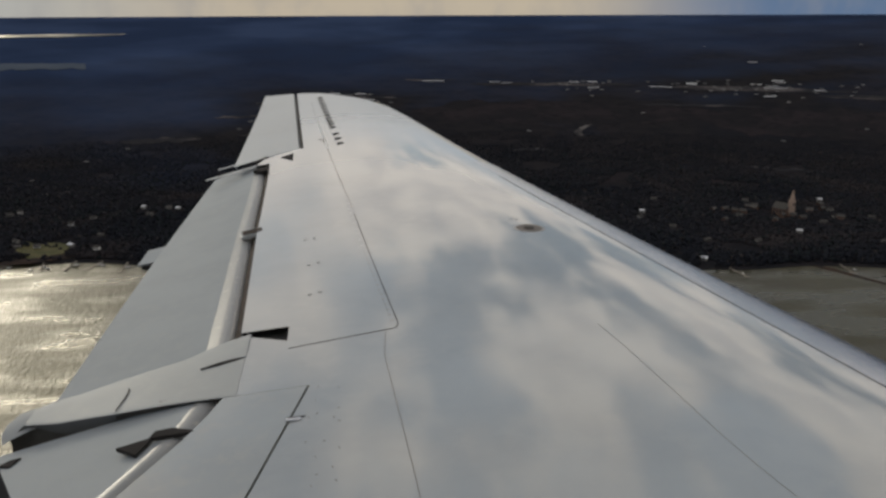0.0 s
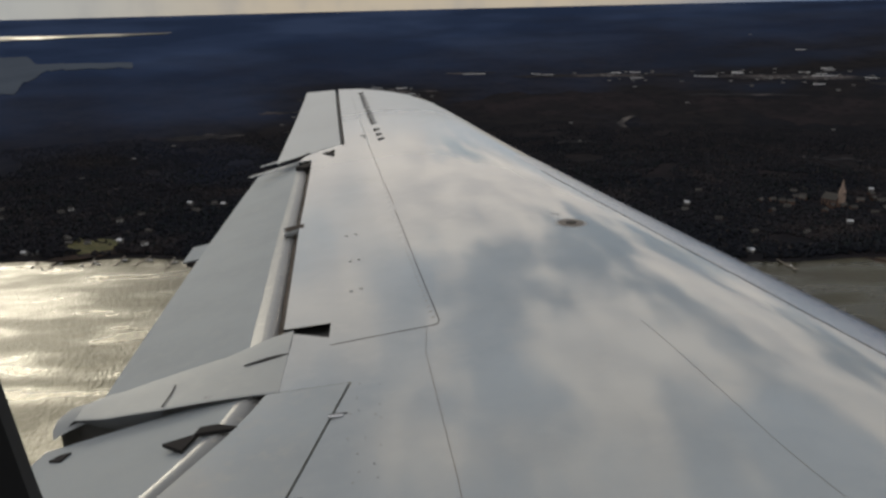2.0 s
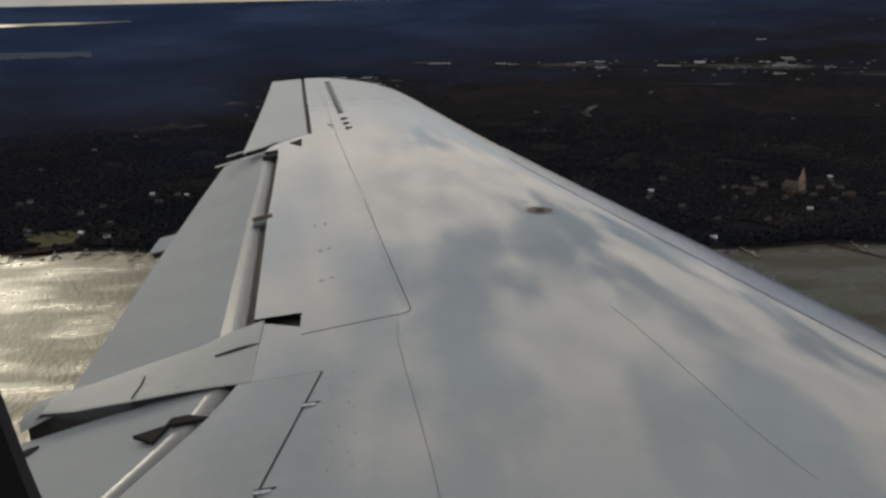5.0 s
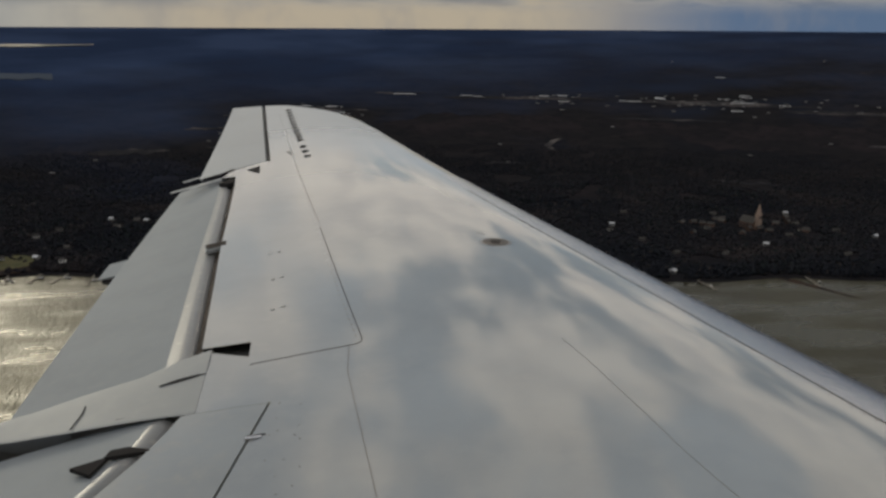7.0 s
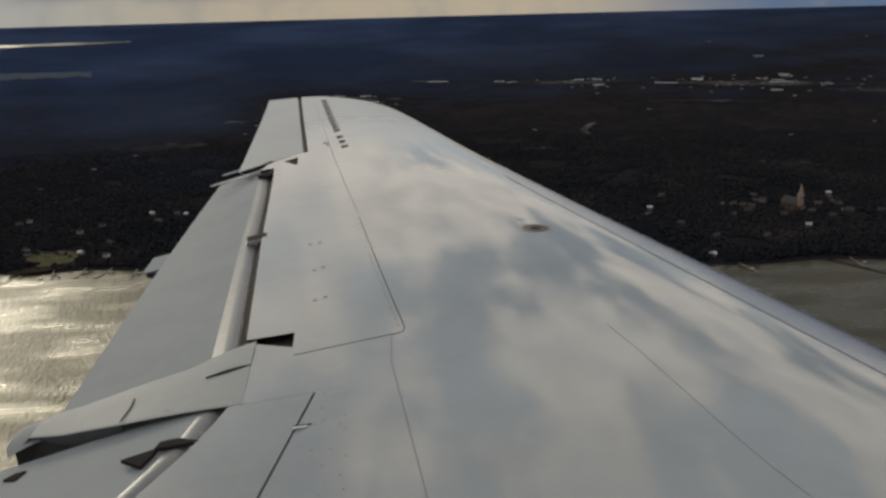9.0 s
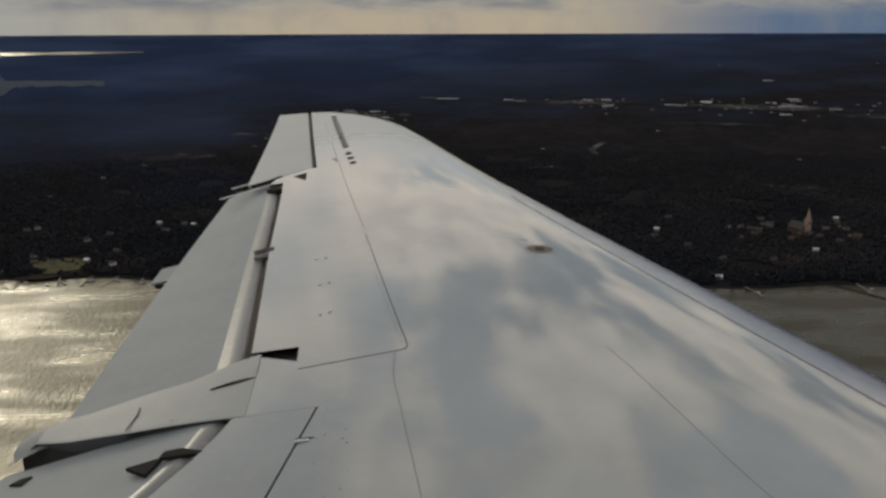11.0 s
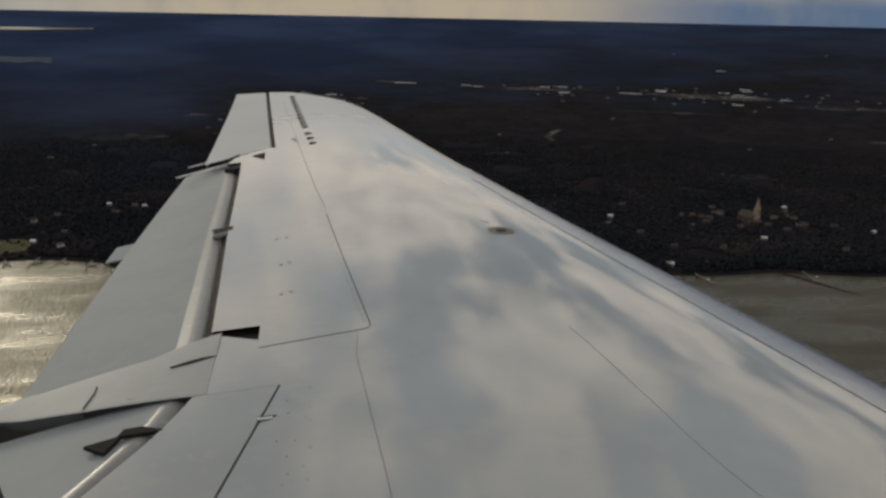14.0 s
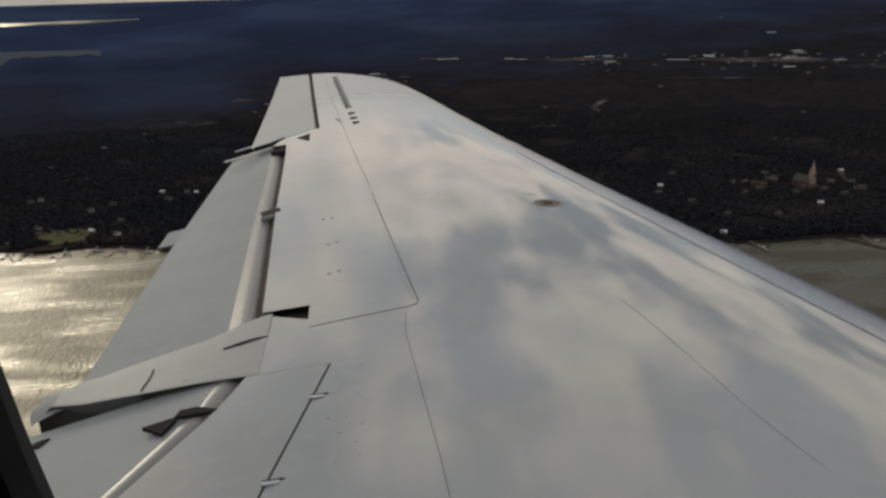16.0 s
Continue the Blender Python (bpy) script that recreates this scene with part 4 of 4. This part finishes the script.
def clearing(x, y):
    r, a = math.hypot(x, y), math.degrees(math.atan2(x, y))
    return (-21.0 < a < -17.4 and r < 1300) or (1.6 < a < 4.2 and r > 2160) or (abs(x - CHURCH[0]) < 22 and -45 < y - CHURCH[1] < 20)


HOUSES = []
for x0, x1, n, deep in ((-760, -150, 34, 320), (420, 1050, 9, 160), (-140, 380, 7, 260)):
    for i in range(n):
        x = x0 + (x1 - x0) * (i + rng.uniform(0.1, 0.9)) / n
        HOUSES.append((x, shore_y(x) + 22 + deep * rng.uniform(0, 1) ** 1.6))
for k in range(14):
    a, d = rng.uniform(0, 6.28), rng.uniform(35, 260)
    HOUSES.append((CHURCH[0] + d * 1.2 * math.cos(a), CHURCH[1] + d * 0.6 * math.sin(a)))

spots, pines, pale = [], [], []
cells = {(int(hx // 30), int(hy // 30)): [] for hx, hy in HOUSES}
for hx, hy in HOUSES:
    cells[int(hx // 30), int(hy // 30)].append((hx, hy))
bearings, ranges = np.radians(rng.uniform(-30, 45, 95000)), 985 + 1150 * rng.uniform(0, 1, 95000) ** 1.15
for a, r in zip(bearings.tolist(), ranges.tolist()):
    x, y = r * math.sin(a), r * math.cos(a)
    if y < shore_y(x) + 7 or (clearing(x, y) and noise.noise(Vector((x / 14, y / 20, 3))) < 0.2):
        continue
    if noise.noise(Vector((x / 120, y / 120, 9.0))) > 0.45:      # open ground
        continue
    i, j = int(x // 30), int(y // 30)
    if any(abs(x - hx) < 11 and -24 < y - hy < 9 for p in (-1, 0, 1) for q in (-1, 0, 1) for hx, hy in cells.get((i + p, j + q), ())):
        continue
    patch = noise.noise(Vector((x / 110, y / 110, 0)))
    h = rng.uniform(3.5, 7.0) * (1 + 0.4 * patch) * min(1.0, (2200 - r) / 500)
    kind = rng.uniform()
    wood = pines if kind < 0.12 + 0.4 * max(0, patch) else pale if kind > 0.965 - 0.05 * max(0, -patch) else spots
    wood.append((x, y, land_z(x, y), rng.uniform(1.6, 3.4), h))
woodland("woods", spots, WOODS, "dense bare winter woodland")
woodland("pine_woods", pines, PINE, "dark pines among bare trees")
woodland("pale_woods", pale, PALEWOOD, "pale leafless trees scattered through the woods")

# single trees along the bank


def tree(seed):
    random.seed(seed)
    ob = tagged(empty("tree"), "leafless brown tree on the river bank", "tree", "bank trees")
    bm = bmesh.new()
    bmesh.ops.create_cone(bm, segments=6, radius1=0.28, radius2=0.09, depth=7, cap_ends=True)
    bmesh.ops.translate(bm, verts=bm.verts, vec=(0, 0, 3.5))
    for k in range(7):
        a, z = k * 2.4, 3.2 + 0.6 * k
        end = Vector((math.cos(a) * 2.6, math.sin(a) * 2.6, z + 2.6))
        q = (end - Vector((0, 0, z))).to_track_quat("Z", "Y").to_matrix().to_4x4()
        bmesh.ops.create_cone(bm, segments=4, radius1=0.10, radius2=0.03, depth=3.7, cap_ends=True, matrix=Matrix.Translation((Vector((0, 0, z)) + end) / 2) @ q)
    part("trunk", bm, BARK, ob)
    verts, faces, n = [], [], 0
    for k in range(70):
        d = Vector((random.gauss(0, 1), random.gauss(0, 1), random.gauss(0, 0.9))).normalized() * random.uniform(0.4, 1.0) ** 0.6
        c = Vector((d.x * 3.4, d.y * 3.4, 7.6 + d.z * 3.6))
        e = Euler([random.uniform(0, 6.3) for _ in range(3)]).to_matrix()
        for p in ((-0.8, -0.3, 0), (0.8, -0.2, 0.1), (0.2, 0.7, -0.1), (0, 0, 0.6)):
            verts.append(tuple(c + e @ Vector(p)))
        faces += [(n, n + 1, n + 2), (n, n + 1, n + 3), (n + 1, n + 2, n + 3), (n, n + 2, n + 3)]
        n += 4
    me = bpy.data.meshes.new("crown")
    me.from_pydata(verts, [], faces)
    finish("crown", me, WOODS, ob)
    return ob


kinds = [tree(s) for s in (3, 8, 21)]
places = []
for i in range(90):
    x = rng.uniform(-680, -180) if i % 2 else rng.uniform(380, 980)
    places.append((x, shore_y(x) + rng.uniform(5, 18)))
for i, (x, y) in enumerate(places):
    m = pose(x, y, LAND_Z - 0.3, 0, 0, rng.uniform(0, 360))
    if i < 3:
        kinds[i].matrix_basis = m
    else:
        copy_thing(kinds[i % 3], m)

# houses along the water


def house(w, d, h, rise, label, roof=ROOF, paint=CLAP):
    ob = tagged(empty("house"), label, "house", "riverside houses")
    bm = bmesh.new()
    box(bm, -w / 2, w / 2, -d / 2, d / 2, 0, h)
    v = [bm.verts.new((s * w / 2, y, z)) for s in (-1, 1) for y, z in ((-d / 2, h), (d / 2, h), (0, h + rise))]
    bm.faces.new(v[:3])
    bm.faces.new(v[3:])
    part("wall", bm, paint, ob)
    bm = bmesh.new()
    o = 0.7
    for s in (-1, 1):
        a = [(-w / 2 - o, s * (d / 2 + o), h - o * rise / d * 2), (w / 2 + o, s * (d / 2 + o), h - o * rise / d * 2), (w / 2 + o, 0, h + rise), (-w / 2 - o, 0, h + rise)]
        lo = [bm.verts.new(p) for p in a]
        hi = [bm.verts.new((x, y, z + 0.25)) for x, y, z in a]
        bm.faces.new(hi), bm.faces.new(lo[::-1])
        for i in range(4):
            bm.faces.new((lo[i], lo[(i + 1) % 4], hi[(i + 1) % 4], hi[i]))
    top = part("roof", bm, roof, ob)
    bm = bmesh.new()
    box(bm, w * 0.22, w * 0.22 + 0.7, 0.3, 0.9, h, h + rise + 0.7)
    part("chimney", bm, BANK, top)
    for k in range(int(w / 3)):
        for z in (1.0, 3.6) if h > 5 else (1.0,):
            bm = bmesh.new()
            x = -w / 2 + 1.5 + 3 * k
            box(bm, x - 0.6, x + 0.6, -d / 2 - 0.06, -d / 2 + 0.05, z, z + 1.5)
            part("window", bm, PANE, ob)
    return ob


models = [house(8.0, 6, 3.9, 2.0, "white riverside house with a dark roof", ROOF, WHITE), house(9.5, 6, 2.7, 1.9, "low pale riverside house with a shingle roof"), house(7.5, 6, 3.8, 1.9, "pale house with a bright metal roof", BRIGHTROOF)]
for i, (x, y) in enumerate(HOUSES):
    m = pose(x, y, land_z(x, y), 0, 0, rng.uniform(-35, 35))
    if i < 3:
        models[i].matrix_basis = m
    else:
        copy_thing(models[int(rng.choice([0, 0, 0, 1, 1, 1, 2, 2] if x < 0 else [1, 1, 1, 1, 1, 2]))], m)


# brick church among village houses
def church():
    ob = tagged(empty("church"), "red brick church with a tall pointed spire", "church")
    bm = bmesh.new()
    box(bm, -9, 9, -26, 0, 0, 11)
    v = [bm.verts.new((x, y, z)) for y in (-26, 0) for x, z in ((-9, 11), (9, 11), (0, 19))]
    bm.faces.new(v[:3]), bm.faces.new(v[3:])
    part("nave", bm, BRICK, ob)
    bm = bmesh.new()
    for sx in (-1, 1):
        a = [(sx * 10, -26.6, 10.2), (sx * 10, 0.6, 10.2), (0, 0.6, 19.1), (0, -26.6, 19.1)]
        lo = [bm.verts.new(p) for p in a]
        hi = [bm.verts.new((x, y, z + 0.5)) for x, y, z in a]
        bm.faces.new(hi), bm.faces.new(lo[::-1])
        for i in range(4):
            bm.faces.new((lo[i], lo[(i + 1) % 4], hi[(i + 1) % 4], hi[i]))
    part("roof", bm, ROOF, ob)
    bm = bmesh.new()
    box(bm, -4, 4, -33, -25, 0, 26)
    bmesh.ops.bevel(bm, geom=bm.edges[:], offset=0.3, segments=1, affect="EDGES")
    tower = part("tower", bm, SPIRE, ob)
    for x in (-1.8, 1.8):
        bm = bmesh.new()
        box(bm, x - 0.8, x + 0.8, -33.2, -32.9, 18, 23)
        part("louvre", bm, PANE, tower)
    bm = bmesh.new()
    bmesh.ops.create_cone(bm, segments=8, radius1=4.2, radius2=0.1, depth=18, cap_ends=True)
    bmesh.ops.translate(bm, verts=bm.verts, vec=(0, -29, 35))
    part("spire", bm, SPIRE, ob)
    for k in range(4):
        bm = bmesh.new()
        box(bm, -9.2, -8.9, -23 + 6 * k, -20.5 + 6 * k, 3, 8.5)
        part("window", bm, PANE, ob)
    return ob


church().matrix_basis = pose(CHURCH[0], CHURCH[1], LAND_Z - 0.2, 0, 0, 24)
villa = house(10, 8, 4.6, 2.8, "brick village house with a dark roof", ROOF, BRICK)
for k in range(18):
    a, d = rng.uniform(0, 6.28), rng.uniform(36, 120)
    m = pose(CHURCH[0] + d * 1.1 * math.cos(a), CHURCH[1] + d * 0.7 * math.sin(a), LAND_Z, 0, 0, rng.uniform(-60, 60))
    if k:
        copy_thing(villa, m)
    else:
        villa.matrix_basis = m


# piers and boats
def pier(length):
    ob = tagged(empty("pier"), "weathered grey timber pier over the water", "pier", "piers")
    bm = bmesh.new()
    box(bm, -1.0, 1.0, -length, 4, 1.3, 1.5)
    part("deck", bm, PLANK, ob)
    bm = bmesh.new()
    box(bm, -4, 4, -length - 3, -length, 1.3, 1.5)
    part("deck_head", bm, PLANK, ob)
    for k in range(int(length / 5) + 1):
        for s in (-0.9, 0.9):
            bm = bmesh.new()
            bmesh.ops.create_cone(bm, segments=6, radius1=0.16, radius2=0.14, depth=4.5, cap_ends=True)
            bmesh.ops.translate(bm, verts=bm.verts, vec=(s, -5 * k, -0.2))
            part("post", bm, PLANK, ob)
    return ob


def boat():
    ob = tagged(empty("boat"), "small white moored motor boat", "boat", "moored boats")
    rows = []
    for k in range(9):
        s = k / 8
        w = 1.3 * math.sqrt(max(0.0, 1 - s ** 3)) + 0.02
        rows.append([(-w, -3.5 + 7 * s, 0.9 + 0.4 * s * s), (-w * 0.8, -3.5 + 7 * s, 0.1 + 0.3 * s), (0, -3.5 + 7 * s, -0.4 + 0.5 * s), (w * 0.8, -3.5 + 7 * s, 0.1 + 0.3 * s), (w, -3.5 + 7 * s, 0.9 + 0.4 * s * s)])
    part("hull", loft(rows, True), WHITE, ob, "", True)
    bm = bmesh.new()
    box(bm, -0.8, 0.8, -1.2, 1.0, 0.8, 2.2)
    bmesh.ops.bevel(bm, geom=bm.edges[:], offset=0.2, segments=2, affect="EDGES")
    part("cabin", bm, WHITE, ob)
    return ob


first, dinghy = pier(34), boat()
spots = [-436, -392, -352, -318, -282, -238, 492, 640, 760]
for i, x in enumerate(spots):
    m = pose(x, shore_y(x), WATER_Z, 0, 0, rng.uniform(-25, 25))
    n = pose(x + 6, shore_y(x) - 14 - rng.uniform(0, 8), WATER_Z + 0.1, 0, 0, rng.uniform(0, 360))
    if i:
        copy_thing(first, m), copy_thing(dinghy, n)
    else:
        first.matrix_basis, dinghy.matrix_basis = m, n


for k in range(9):
    x = -470 + 32 * k + rng.uniform(-9, 9)
    copy_thing(dinghy, pose(x, shore_y(x) - rng.uniform(10, 44), WATER_Z + 0.1, 0, 0, rng.uniform(0, 360)))


# town on the plain
def block(w, d, h, label, paint, cover):
    ob = tagged(empty("warehouse"), label, "building", "town buildings")
    bm = bmesh.new()
    box(bm, -w / 2, w / 2, -d / 2, d / 2, 0, h * 0.55)
    part("wall", bm, paint, ob)
    bm = bmesh.new()
    o, e = 0.4, h * 0.55 + 0.004
    v = [bm.verts.new((sx * (w / 2 + o), sy * (d / 2 + o), z)) for sx in (-1, 1) for sy, z in ((-1, e), (0, h), (1, e))]
    for f in ((0, 3, 4, 1), (1, 4, 5, 2), (0, 1, 2), (3, 5, 4), (0, 2, 5, 3)):
        bm.faces.new([v[k] for k in f])
    bmesh.ops.recalc_face_normals(bm, faces=bm.faces[:])
    part("roof", bm, cover, ob)
    return ob


blocks = [block(34, 5, 2.4, "long low white warehouse with a pitched roof", WHITE, BRIGHTROOF), block(9, 6, 3.0, "small weathered town building with a pitched roof", CLAP, DULLROOF), block(70, 6, 2.8, "very long pale industrial hall", WHITE, BRIGHTROOF)]
places = [(6.5, 2850, 2), (10.6, 2830, 0), (15.4, 2780, 1), (11.4, 2810, 0), (21.5, 2770, 2), (28.5, 2790, 2), (-1.5, 2580, 1), (24.0, 3700, 1), (33.0, 3800, 1), (27.0, 3300, 0)]
for k in range(110):
    az = rng.choice([rng.normal(17, 1.8), rng.normal(24.5, 1.6), rng.normal(28, 2.5), rng.uniform(31, 46), rng.uniform(-3, 4)])
    places.append((az, (2560 if az < 5 else 2780) + rng.normal(0, 75), 0 if rng.uniform() < 0.2 else 1))
places += [(rng.uniform(4, 44), rng.uniform(1900, 2450), 1) for k in range(9)]
places += [(rng.uniform(-21, -4), rng.uniform(1450, 2300), 1) for k in range(6)]
for i, (az, r, kind) in enumerate(places):
    x, y = r * math.sin(radians(az)), r * math.cos(radians(az))
    m = pose(x, y, land_z(x, y) - 0.2, 0, 0, -az + rng.uniform(-20, 20))
    if i < 3:
        blocks[(2, 0, 1)[i]].matrix_basis = m
    else:
        copy_thing(blocks[kind], m)
